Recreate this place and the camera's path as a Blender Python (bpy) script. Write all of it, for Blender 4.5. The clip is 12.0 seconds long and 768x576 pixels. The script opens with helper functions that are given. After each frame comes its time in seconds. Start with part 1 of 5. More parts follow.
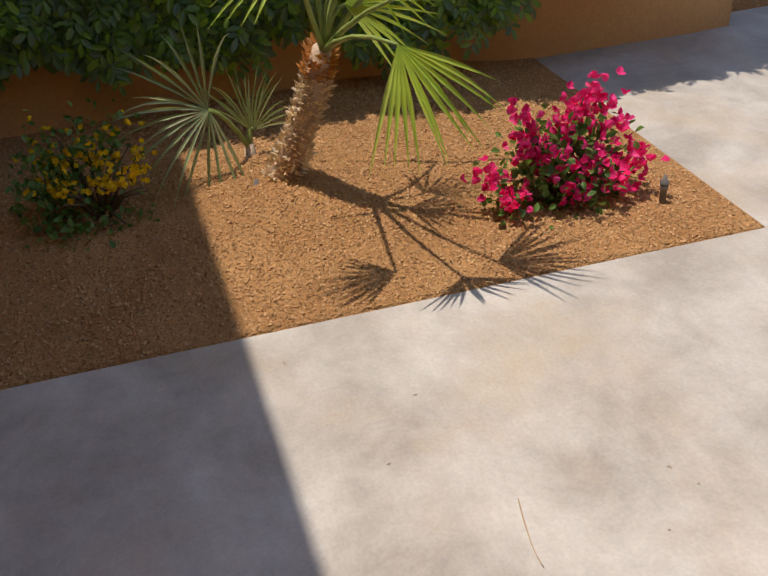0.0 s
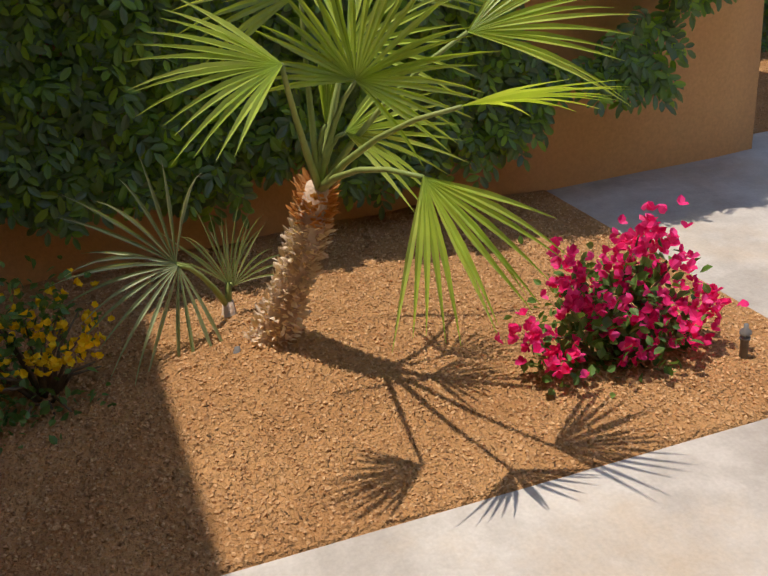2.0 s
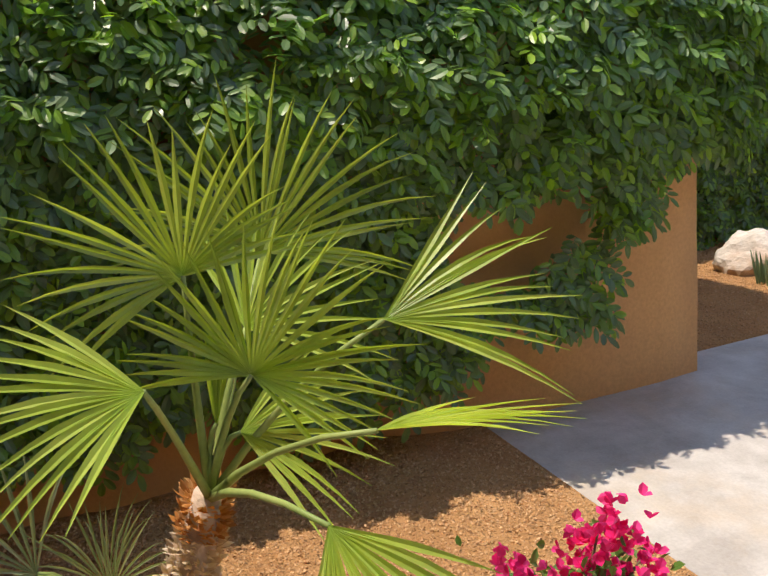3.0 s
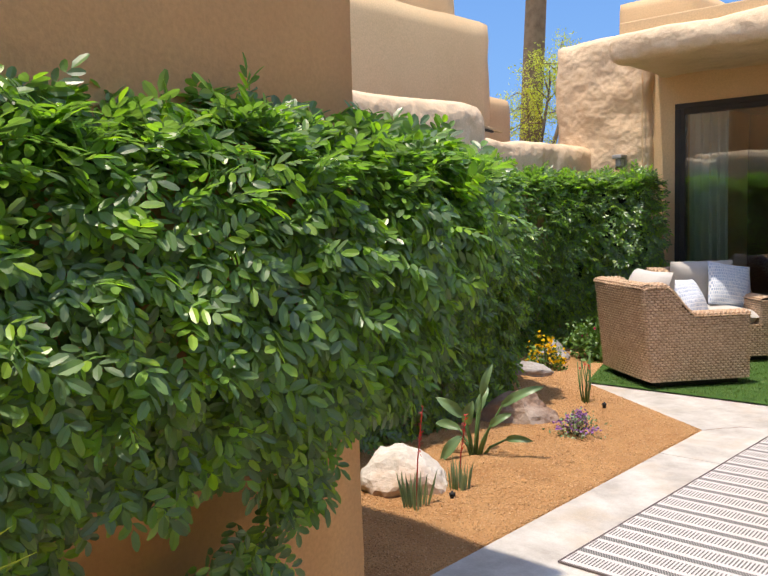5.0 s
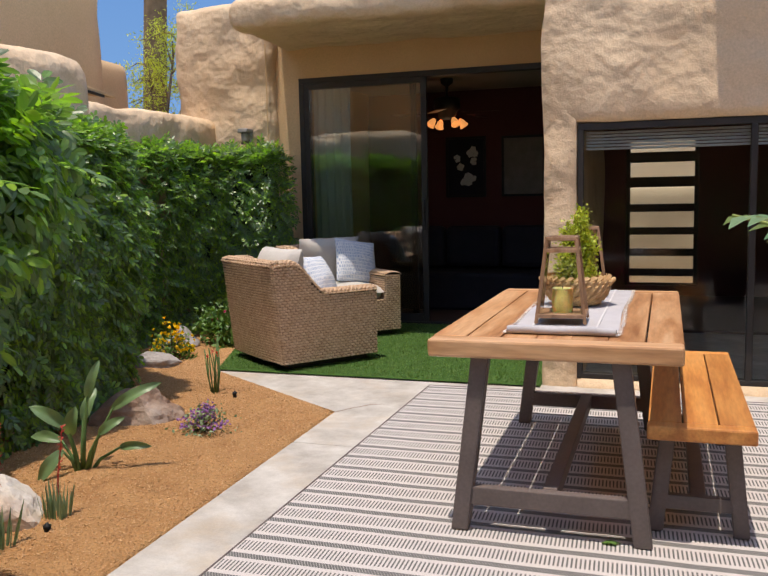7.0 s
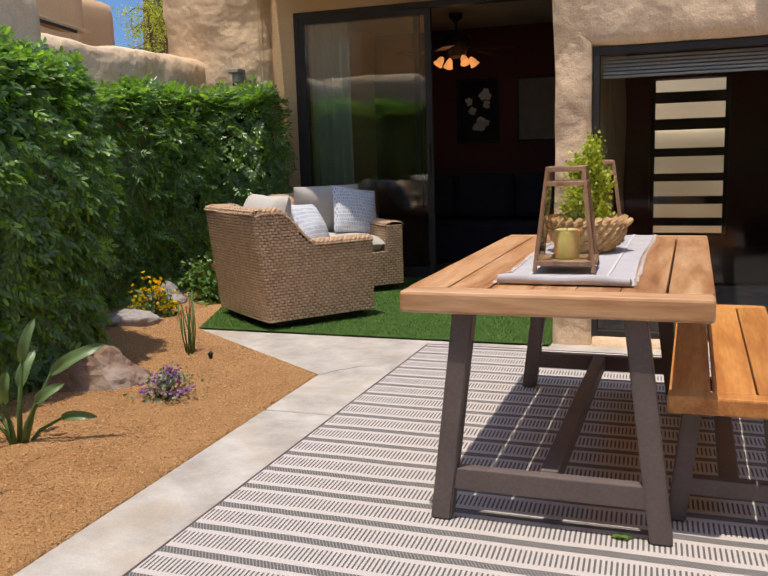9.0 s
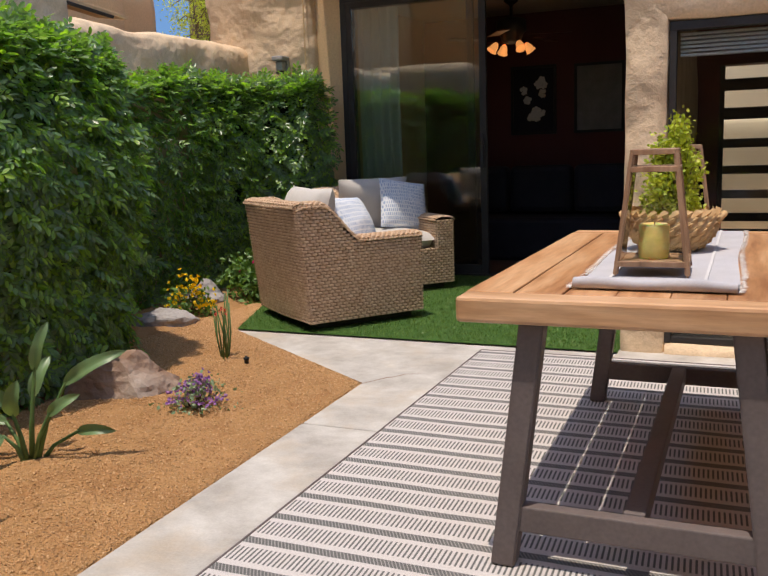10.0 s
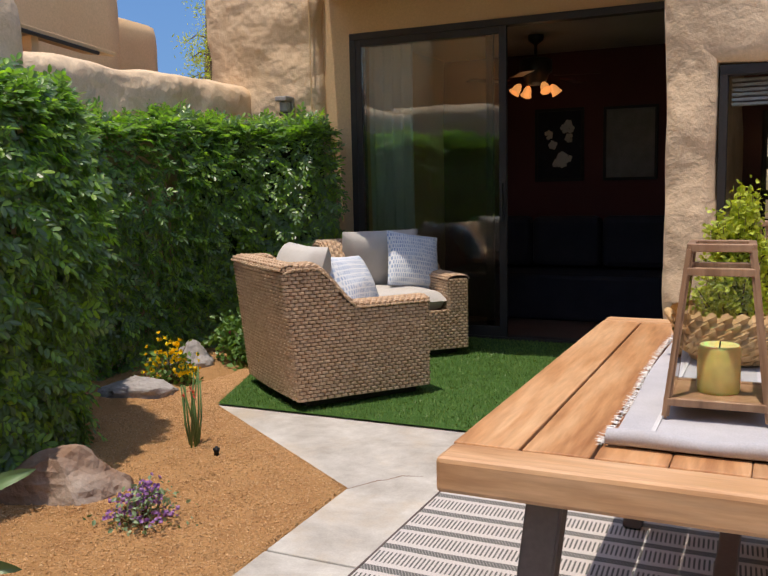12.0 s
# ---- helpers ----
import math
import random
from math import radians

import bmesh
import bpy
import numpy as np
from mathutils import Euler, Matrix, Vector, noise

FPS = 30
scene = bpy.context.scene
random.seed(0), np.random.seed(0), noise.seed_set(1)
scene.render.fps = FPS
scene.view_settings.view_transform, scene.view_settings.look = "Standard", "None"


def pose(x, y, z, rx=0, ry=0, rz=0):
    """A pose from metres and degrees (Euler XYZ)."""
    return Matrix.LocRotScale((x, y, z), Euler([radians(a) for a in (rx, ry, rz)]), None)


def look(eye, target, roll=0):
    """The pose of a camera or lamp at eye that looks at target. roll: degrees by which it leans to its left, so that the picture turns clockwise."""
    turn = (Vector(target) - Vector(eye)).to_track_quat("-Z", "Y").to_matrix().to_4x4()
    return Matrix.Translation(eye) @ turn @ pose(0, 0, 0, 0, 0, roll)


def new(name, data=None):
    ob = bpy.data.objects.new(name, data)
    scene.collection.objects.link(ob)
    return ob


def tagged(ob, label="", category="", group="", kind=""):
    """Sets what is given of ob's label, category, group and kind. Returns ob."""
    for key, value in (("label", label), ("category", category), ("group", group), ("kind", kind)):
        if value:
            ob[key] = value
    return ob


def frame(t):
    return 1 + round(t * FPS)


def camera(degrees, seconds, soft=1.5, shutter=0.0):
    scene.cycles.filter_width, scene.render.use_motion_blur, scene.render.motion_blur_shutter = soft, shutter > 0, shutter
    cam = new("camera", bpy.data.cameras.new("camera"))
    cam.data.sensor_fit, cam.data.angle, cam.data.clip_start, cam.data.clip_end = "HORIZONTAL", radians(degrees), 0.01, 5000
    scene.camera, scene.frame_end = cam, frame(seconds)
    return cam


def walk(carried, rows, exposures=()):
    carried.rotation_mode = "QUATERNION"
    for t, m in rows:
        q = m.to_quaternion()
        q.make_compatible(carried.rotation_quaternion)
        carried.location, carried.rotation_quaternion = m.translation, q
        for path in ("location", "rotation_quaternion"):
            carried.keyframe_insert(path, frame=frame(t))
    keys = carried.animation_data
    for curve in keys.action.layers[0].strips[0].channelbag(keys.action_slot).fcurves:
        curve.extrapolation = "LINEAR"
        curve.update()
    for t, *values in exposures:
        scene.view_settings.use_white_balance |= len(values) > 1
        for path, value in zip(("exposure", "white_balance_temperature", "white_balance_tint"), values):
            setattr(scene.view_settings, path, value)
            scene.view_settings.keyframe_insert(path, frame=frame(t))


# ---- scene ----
cam = camera(49.0, 12.0)
PATH = [
    (0, (3.380, -5.610, 1.151), (2.130, -5.330, 0.304), -4.7),
    (0.5, (3.204, -5.603, 1.104), (1.963, -5.328, 0.242), -5.3),
    (1, (3.111, -5.615, 1.040), (1.861, -5.329, 0.193), -5.9),
    (1.5, (3.032, -5.625, 1.005), (1.743, -5.312, 0.230), -6.3),
    (2, (2.915, -5.577, 1.005), (1.568, -5.209, 0.366), -5.7),
    (2.2, (2.852, -5.547, 1.024), (1.486, -5.153, 0.443), -5.2),
    (2.5, (2.765, -5.479, 1.041), (1.368, -5.048, 0.567), -5.2),
    (2.7, (2.708, -5.444, 1.067), (1.305, -4.983, 0.644), -5.4),
    (4.3, (2.169, -5.293, 1.365), (0.563, -4.112, 1.193), -1.7),
    (4.5, (2.154, -5.272, 1.373), (0.615, -4.006, 1.209), -1.7),
    (5, (2.139, -5.212, 1.389), (0.784, -3.751, 1.225), -1.4),
    (5.5, (2.106, -5.093, 1.386), (0.952, -3.469, 1.213), -1.1),
    (6, (2.074, -4.931, 1.377), (1.12, -3.183, 1.191), -0.9),
    (6.5, (2.027, -4.816, 1.349), (1.258, -2.981, 1.148), -1.0),
    (7, (1.931, -4.665, 1.316), (1.298, -2.781, 1.094), -1.2),
    (7.2, (1.912, -4.611, 1.307), (1.309, -2.718, 1.075), -1.4),
    (9, (1.931, -4.072, 1.2), (1.248, -2.22, 0.878), -1.8),
    (9.5, (1.841, -3.88, 1.183), (1.1, -2.053, 0.848), -2.1),
    (10, (1.776, -3.689, 1.157), (0.988, -1.881, 0.829), -2.0),
    (10.5, (1.784, -3.453, 1.168), (0.953, -1.658, 0.871), -1.7),
    (11, (1.807, -3.298, 1.2), (0.95, -1.511, 0.937), -1.4),
    (11.5, (1.754, -3.194, 1.214), (0.896, -1.404, 0.971), -1.2),
    (12, (1.631, -3.003, 1.261), (0.786, -1.206, 1.016), -1.2),
]
walk(cam, [(t, look(eye, target, roll)) for t, eye, target, roll in PATH], [(s, e, 7250, 14.5) for s, e in ((0.0, 0.66), (1.5, 0.68), (2.5, 1.0), (4.5, 1.28), (5.5, 1.16), (6.5, 0.9), (7.2, 0.82), (12.0, 0.76))])

# ---- world, sun, exposure ----
SUN_DIR = Vector((0.05, 0.205, -1.0)).normalized()
world = bpy.data.worlds.new("sky")
scene.world = world
world.use_nodes = True
wn = world.node_tree
sky = wn.nodes.new("ShaderNodeTexSky")
sky.sky_type, sky.sun_disc = "NISHITA", False
sky.sun_elevation, sky.sun_rotation = radians(78), radians(205)
sky.air_density, sky.dust_density, sky.ozone_density = 1.0, 0.5, 1.7
wn.nodes["Background"].inputs[1].default_value = 0.15
wn.links.new(sky.outputs[0], wn.nodes["Background"].inputs[0])
sun_data = bpy.data.lights.new("sun", "SUN")
sun_data.energy, sun_data.angle, sun_data.color = 2.2, radians(0.55), (1.0, 0.95, 0.87)
sun = new("sun", sun_data)
sun.matrix_world = look((0, 0, 30), Vector((0, 0, 30)) + SUN_DIR)


# ---- materials ----
def nodes_of(name):
    m = bpy.data.materials.new(name)
    m.use_nodes = True
    return m, m.node_tree.nodes, m.node_tree.links, m.node_tree.nodes["Principled BSDF"]


def ramp(nd, a, b, p0=0.3, p1=0.7):
    r = nd.new("ShaderNodeValToRGB")
    r.color_ramp.elements[0].position, r.color_ramp.elements[1].position = p0, p1
    r.color_ramp.elements[0].color, r.color_ramp.elements[1].color = (*a, 1), (*b, 1)
    return r


def noise_tex(nd, lk, coord, scale, detail=4.0, rough=0.55):
    n = nd.new("ShaderNodeTexNoise")
    n.inputs["Scale"].default_value, n.inputs["Detail"].default_value, n.inputs["Roughness"].default_value = scale, detail, rough
    lk.new(coord, n.inputs["Vector"])
    return n


def mixed(nd, lk, fac, a, b, mode="MIX"):
    m = nd.new("ShaderNodeMix")
    m.data_type, m.blend_type = "RGBA", mode
    if isinstance(fac, float):
        m.inputs[0].default_value = fac
    else:
        lk.new(fac, m.inputs[0])
    for s, v in ((6, a), (7, b)):
        if isinstance(v, tuple):
            m.inputs[s].default_value = (*v, 1)
        else:
            lk.new(v, m.inputs[s])
    return m.outputs[2]


def surface(name, a, b, stain=None, scale=3.0, fine=60.0, rough=0.8, bump=0.3, dist=0.01, big=0.0, big_scale=2.0, spec=0.3, metal=0.0, space="Object"):
    """Two-scale colour with grain relief; stain: a third colour in large soft patches; big: broad undulation in metres."""
    m, nd, lk, p = nodes_of(name)
    co = nd.new("ShaderNodeTexCoord").outputs[space]
    n1, n2 = noise_tex(nd, lk, co, scale), noise_tex(nd, lk, co, fine, 3.0)
    r1 = ramp(nd, a, b)
    lk.new(n1.outputs[0], r1.inputs[0])
    g = ramp(nd, (0.84, 0.84, 0.84), (1.1, 1.1, 1.1), 0.28, 0.72)
    lk.new(n2.outputs[0], g.inputs[0])
    col = mixed(nd, lk, 0.7, r1.outputs[0], g.outputs[0], "MULTIPLY")
    if stain:
        n3 = noise_tex(nd, lk, co, scale * 0.35, 5.0, 0.65)
        r3 = ramp(nd, (0, 0, 0), (0.75, 0.75, 0.75), 0.44, 0.64)
        lk.new(n3.outputs[0], r3.inputs[0])
        col = mixed(nd, lk, r3.outputs[0], col, stain)
    lk.new(col, p.inputs["Base Color"])
    p.inputs["Roughness"].default_value, p.inputs["Metallic"].default_value = rough, metal
    p.inputs["Specular IOR Level"].default_value = spec
    b1 = nd.new("ShaderNodeBump")
    b1.inputs["Strength"].default_value, b1.inputs["Distance"].default_value = bump, dist
    lk.new(n2.outputs[0], b1.inputs["Height"])
    if big:
        nb = noise_tex(nd, lk, co, big_scale, 3.0, 0.5)
        b2 = nd.new("ShaderNodeBump")
        b2.inputs["Strength"].default_value, b2.inputs["Distance"].default_value = 1.0, big
        lk.new(nb.outputs[0], b2.inputs["Height"])
        lk.new(b2.outputs[0], b1.inputs["Normal"])
    lk.new(b1.outputs[0], p.inputs["Normal"])
    return m


def leafy(name, cols, rough=0.4, spec=0.5, through_light=0.35, shine=(1.6, 1.5, 0.5)):
    """Leaves: colour by island, gloss, and light that shines through."""
    m, nd, lk, p = nodes_of(name)
    geo = nd.new("ShaderNodeNewGeometry")
    r = nd.new("ShaderNodeValToRGB")
    while len(r.color_ramp.elements) < len(cols):
        r.color_ramp.elements.new(0.5)
    for i, c in enumerate(cols):
        r.color_ramp.elements[i].position = i / (len(cols) - 1)
        r.color_ramp.elements[i].color = (*c, 1)
    lk.new(geo.outputs["Random Per Island"], r.inputs[0])
    co = nd.new("ShaderNodeTexCoord").outputs["Object"]
    n = noise_tex(nd, lk, co, 9.0, 3.0)
    g = ramp(nd, (0.72, 0.72, 0.72), (1.2, 1.2, 1.1))
    lk.new(n.outputs[0], g.inputs[0])
    col = mixed(nd, lk, 0.8, r.outputs[0], g.outputs[0], "MULTIPLY")
    lk.new(col, p.inputs["Base Color"])
    p.inputs["Roughness"].default_value, p.inputs["Specular IOR Level"].default_value = rough, spec
    t = nd.new("ShaderNodeBsdfTranslucent")
    tc = mixed(nd, lk, 1.0, col, shine, "MULTIPLY")
    lk.new(tc, t.inputs[0])
    mx = nd.new("ShaderNodeMixShader")
    mx.inputs[0].default_value = through_light
    lk.new(p.outputs[0], mx.inputs[1])
    lk.new(t.outputs[0], mx.inputs[2])
    lk.new(mx.outputs[0], nd["Material Output"].inputs[0])
    return m


def wood(name, a, b, c, axis=1, rough=0.45):
    """Boards with grain along one axis; each board its own tone."""
    m, nd, lk, p = nodes_of(name)
    co = nd.new("ShaderNodeTexCoord").outputs["Object"]
    mp = nd.new("ShaderNodeMapping")
    s = [9.0, 9.0, 9.0]
    s[axis] = 0.9
    mp.inputs["Scale"].default_value = s
    lk.new(co, mp.inputs[0])
    info = nd.new("ShaderNodeObjectInfo")
    n1, n2 = noise_tex(nd, lk, mp.outputs[0], 1.1, 6.0, 0.66), noise_tex(nd, lk, mp.outputs[0], 9.0, 4.0)
    r1 = nd.new("ShaderNodeValToRGB")
    r1.color_ramp.elements.new(0.5)
    for e, (q, v) in zip(r1.color_ramp.elements, ((0.36, a), (0.50, b), (0.66, c))):
        e.position, e.color = q, (*v, 1)
    lk.new(n1.outputs[0], r1.inputs[0])
    g = ramp(nd, (0.8, 0.77, 0.74), (1.1, 1.1, 1.1), 0.3, 0.65)
    lk.new(n2.outputs[0], g.inputs[0])
    col = mixed(nd, lk, 0.8, r1.outputs[0], g.outputs[0], "MULTIPLY")
    tone = ramp(nd, (0.85, 0.83, 0.82), (1.1, 1.08, 1.05), 0.0, 1.0)
    lk.new(info.outputs["Random"], tone.inputs[0])
    lk.new(mixed(nd, lk, 1.0, col, tone.outputs[0], "MULTIPLY"), p.inputs["Base Color"])
    p.inputs["Roughness"].default_value = rough
    bp = nd.new("ShaderNodeBump")
    bp.inputs["Strength"].default_value, bp.inputs["Distance"].default_value = 0.25, 0.002
    lk.new(n2.outputs[0], bp.inputs["Height"])
    lk.new(bp.outputs[0], p.inputs["Normal"])
    return m


def glass_like(name, tint=(1, 1, 1), rough=0.0, ior=1.7):
    """Thin pane: mirror by Fresnel over clear."""
    m, nd, lk, p = nodes_of(name)
    tr, gl, fr, mx = (nd.new(k) for k in ("ShaderNodeBsdfTransparent", "ShaderNodeBsdfGlossy", "ShaderNodeFresnel", "ShaderNodeMixShader"))
    tr.inputs[0].default_value = (*tint, 1)
    gl.inputs["Roughness"].default_value = rough
    fr.inputs[0].default_value = ior
    lk.new(fr.outputs[0], mx.inputs[0])
    lk.new(tr.outputs[0], mx.inputs[1])
    lk.new(gl.outputs[0], mx.inputs[2])
    lk.new(mx.outputs[0], nd["Material Output"].inputs[0])
    return m


def glow(name, color, power):
    m, nd, lk, p = nodes_of(name)
    p.inputs["Base Color"].default_value = (*color, 1)
    p.inputs["Emission Color"].default_value = (*color, 1)
    p.inputs["Emission Strength"].default_value = power
    return m


STUCCO = surface("stucco_sand", (0.70, 0.515, 0.335), (0.78, 0.595, 0.40), (0.65, 0.465, 0.29), 1.3, 75.0, 0.9, 0.7, 0.006, 0.11, 2.8)
STUCCO_PALE = surface("stucco_pale", (0.74, 0.60, 0.41), (0.80, 0.67, 0.48), None, 1.3, 70.0, 0.9, 0.5, 0.005)
STUCCO_ORANGE = surface("stucco_ochre", (0.62, 0.34, 0.14), (0.69, 0.40, 0.17), (0.54, 0.29, 0.12), 1.1, 80.0, 0.9, 0.35, 0.004, 0.02, 1.8)
STUCCO_PLAIN = surface("stucco_smooth", (0.64, 0.44, 0.24), (0.70, 0.49, 0.28), (0.60, 0.39, 0.21), 1.0, 60.0, 0.9, 0.35, 0.004)
def concrete_material():
    """Troweled slab: cloudy pale and grey patches, faint brown stains and fine drag marks."""
    m, nd, lk, p = nodes_of("concrete")
    co = nd.new("ShaderNodeTexCoord").outputs["Object"]
    cloud, blot, fine = noise_tex(nd, lk, co, 3.6, 10.0, 0.66), noise_tex(nd, lk, co, 2.1, 8.0, 0.7), noise_tex(nd, lk, co, 120.0, 3.0)
    cloud.inputs["Distortion"].default_value = 0.2
    tone = ramp(nd, (0.37, 0.34, 0.305), (0.585, 0.56, 0.52), 0.36, 0.64)
    lk.new(cloud.outputs[0], tone.inputs[0])
    fac = ramp(nd, (0, 0, 0), (0.7, 0.7, 0.7), 0.50, 0.70)
    lk.new(blot.outputs[0], fac.inputs[0])
    col = mixed(nd, lk, fac.outputs[0], tone.outputs[0], (0.50, 0.40, 0.29))
    mp = nd.new("ShaderNodeMapping")
    mp.inputs["Scale"].default_value, mp.inputs["Rotation"].default_value = (3.0, 22.0, 1.0), (0, 0, radians(25))
    lk.new(co, mp.inputs[0])
    drag = noise_tex(nd, lk, mp.outputs[0], 1.0, 6.0, 0.7)
    g = ramp(nd, (0.80, 0.80, 0.80), (1.12, 1.12, 1.12), 0.3, 0.7)
    lk.new(drag.outputs[0], g.inputs[0])
    col = mixed(nd, lk, 0.2, col, g.outputs[0], "MULTIPLY")
    f = ramp(nd, (0.88, 0.88, 0.88), (1.06, 1.06, 1.06), 0.3, 0.7)
    lk.new(fine.outputs[0], f.inputs[0])
    lk.new(mixed(nd, lk, 0.7, col, f.outputs[0], "MULTIPLY"), p.inputs["Base Color"])
    p.inputs["Roughness"].default_value, p.inputs["Specular IOR Level"].default_value = 0.62, 0.35
    bp = nd.new("ShaderNodeBump")
    bp.inputs["Strength"].default_value, bp.inputs["Distance"].default_value = 0.2, 0.003
    lk.new(drag.outputs[0], bp.inputs["Height"])
    lk.new(bp.outputs[0], p.inputs["Normal"])
    return m


CONCRETE = concrete_material()
GRAVEL = surface("gravel", (0.46, 0.235, 0.095), (0.60, 0.335, 0.145), None, 5.0, 85.0, 0.95, 1.0, 0.03, 0.02, 38.0)
STONES = surface("gravel_stones", (0.30, 0.14, 0.05), (0.78, 0.50, 0.26), None, 110.0, 200.0, 0.9, 0.3, 0.002)
TURF_SOIL = surface("turf_base", (0.03, 0.085, 0.012), (0.045, 0.12, 0.02), None, 8.0, 120.0, 0.9, 0.6, 0.01)
GRASS = leafy("turf_blades", [(0.085, 0.16, 0.04), (0.12, 0.22, 0.055), (0.17, 0.27, 0.08)], 0.45, 0.3, 0.2)
HEDGE = leafy("hedge_leaves", [(0.135, 0.215, 0.115), (0.15, 0.24, 0.125), (0.165, 0.285, 0.11), (0.20, 0.37, 0.075), (0.30, 0.48, 0.055)], 0.36, 0.65, 0.46, (1.5, 1.75, 0.5))
HEDGE_SHADE = surface("hedge_shade", (0.03, 0.055, 0.018), (0.06, 0.10, 0.03), (0.05, 0.04, 0.022), 9.0, 40.0, 0.9, 1.0, 0.04)
BARK = surface("bark", (0.13, 0.09, 0.055), (0.22, 0.16, 0.10), None, 6.0, 50.0, 0.9, 0.6, 0.005)
FROND = leafy("palm_blades", [(0.28, 0.41, 0.06), (0.37, 0.52, 0.09), (0.46, 0.60, 0.15)], 0.33, 0.7, 0.48)
FROND_GREY = leafy("old_palm_blades", [(0.22, 0.31, 0.15), (0.34, 0.43, 0.24), (0.42, 0.50, 0.32)], 0.38, 0.6, 0.3)
STALK = surface("palm_stalk", (0.22, 0.30, 0.08), (0.32, 0.38, 0.12), None, 8.0, 60.0, 0.5, 0.2, 0.002)
TRUNK = surface("palm_trunk", (0.44, 0.29, 0.19), (0.60, 0.45, 0.33), (0.64, 0.53, 0.43), 14.0, 90.0, 0.95, 0.8, 0.006)
FIBRE = leafy("trunk_boots", [(0.60, 0.45, 0.34), (0.74, 0.60, 0.48), (0.84, 0.75, 0.66)], 0.9, 0.1, 0.2)
FIBRE_ORANGE = leafy("fresh_boots", [(0.42, 0.17, 0.05), (0.55, 0.26, 0.09), (0.62, 0.36, 0.17)], 0.9, 0.1, 0.15)
PETAL = leafy("magenta_bracts", [(0.78, 0.015, 0.17), (0.90, 0.035, 0.27), (0.95, 0.10, 0.40)], 0.5, 0.3, 0.45, (1.2, 1.0, 1.1))
LEAF_MID = leafy("shrub_leaves", [(0.07, 0.16, 0.04), (0.11, 0.23, 0.05), (0.17, 0.30, 0.09)], 0.42, 0.45, 0.3)
YELLOW = leafy("yellow_petals", [(0.78, 0.52, 0.01), (0.88, 0.68, 0.03)], 0.6, 0.3, 0.3)
PURPLE = leafy("purple_petals", [(0.32, 0.14, 0.44), (0.45, 0.22, 0.56), (0.52, 0.30, 0.60)], 0.6, 0.3, 0.3, (1, 1, 1))
RED_BUD = leafy("red_buds", [(0.5, 0.05, 0.05), (0.55, 0.12, 0.10)], 0.6, 0.3, 0.3)
STEM_GREEN = leafy("wax_stems", [(0.09, 0.17, 0.05), (0.13, 0.23, 0.08)], 0.5, 0.4, 0.1)
BLUE_GREEN = leafy("succulent_leaves", [(0.16, 0.25, 0.13), (0.24, 0.34, 0.20), (0.33, 0.42, 0.27)], 0.5, 0.4, 0.15)
BANANA = leafy("broad_leaves", [(0.10, 0.19, 0.09), (0.15, 0.26, 0.12), (0.20, 0.32, 0.17)], 0.4, 0.5, 0.25)
ROCK_WHITE = surface("pale_rock", (0.55, 0.50, 0.43), (0.72, 0.68, 0.62), (0.40, 0.24, 0.13), 5.0, 45.0, 0.9, 0.6, 0.01, 0.03, 6.0)
ROCK_BROWN = surface("brown_rock", (0.22, 0.13, 0.085), (0.34, 0.22, 0.15), (0.42, 0.36, 0.31), 5.0, 45.0, 0.9, 0.6, 0.01, 0.03, 6.0)
ROCK_GREY = surface("grey_rock", (0.26, 0.235, 0.22), (0.42, 0.39, 0.37), None, 6.0, 50.0, 0.9, 0.6, 0.01, 0.03, 6.0)
WICKER = surface("wicker", (0.48, 0.31, 0.19), (0.68, 0.49, 0.33), None, 22.0, 130.0, 0.6, 0.4, 0.002)
WICKER_SHADE = surface("wicker_shadow", (0.10, 0.055, 0.028), (0.14, 0.078, 0.04), None, 20.0, 90.0, 0.9, 0.4, 0.002)
CUSHION = surface("grey_linen", (0.50, 0.47, 0.43), (0.56, 0.53, 0.49), None, 6.0, 350.0, 0.95, 0.35, 0.0015)
TABLE_WOOD = wood("acacia_boards", (0.34, 0.145, 0.06), (0.56, 0.295, 0.14), (0.70, 0.44, 0.25), 1, 0.33)
BENCH_WOOD = wood("bench_boards", (0.45, 0.17, 0.045), (0.62, 0.28, 0.08), (0.68, 0.35, 0.12))
EDGE_WOOD = wood("end_board", (0.40, 0.20, 0.095), (0.58, 0.33, 0.17), (0.70, 0.45, 0.27), 0, 0.36)
LEG_PAINT = surface("leg_paint", (0.135, 0.110, 0.105), (0.165, 0.135, 0.130), None, 5.0, 80.0, 0.5, 0.1, 0.001)
METAL_DARK = surface("bronze_frame", (0.03, 0.027, 0.026), (0.042, 0.038, 0.036), None, 5.0, 90.0, 0.42, 0.05, 0.001)
BLACK = surface("black_plastic", (0.012, 0.012, 0.013), (0.02, 0.02, 0.022), None, 8.0, 90.0, 0.5, 0.05, 0.001)
PVC_GREY = surface("grey_plastic", (0.16, 0.155, 0.15), (0.22, 0.215, 0.21), None, 8.0, 90.0, 0.6, 0.1, 0.001)
LANTERN_WOOD = wood("lantern_wood", (0.22, 0.125, 0.07), (0.33, 0.195, 0.115), (0.42, 0.27, 0.17), 2, 0.45)
CANDLE = surface("wax", (0.72, 0.58, 0.20), (0.78, 0.65, 0.27), None, 8.0, 60.0, 0.55, 0.05, 0.001)
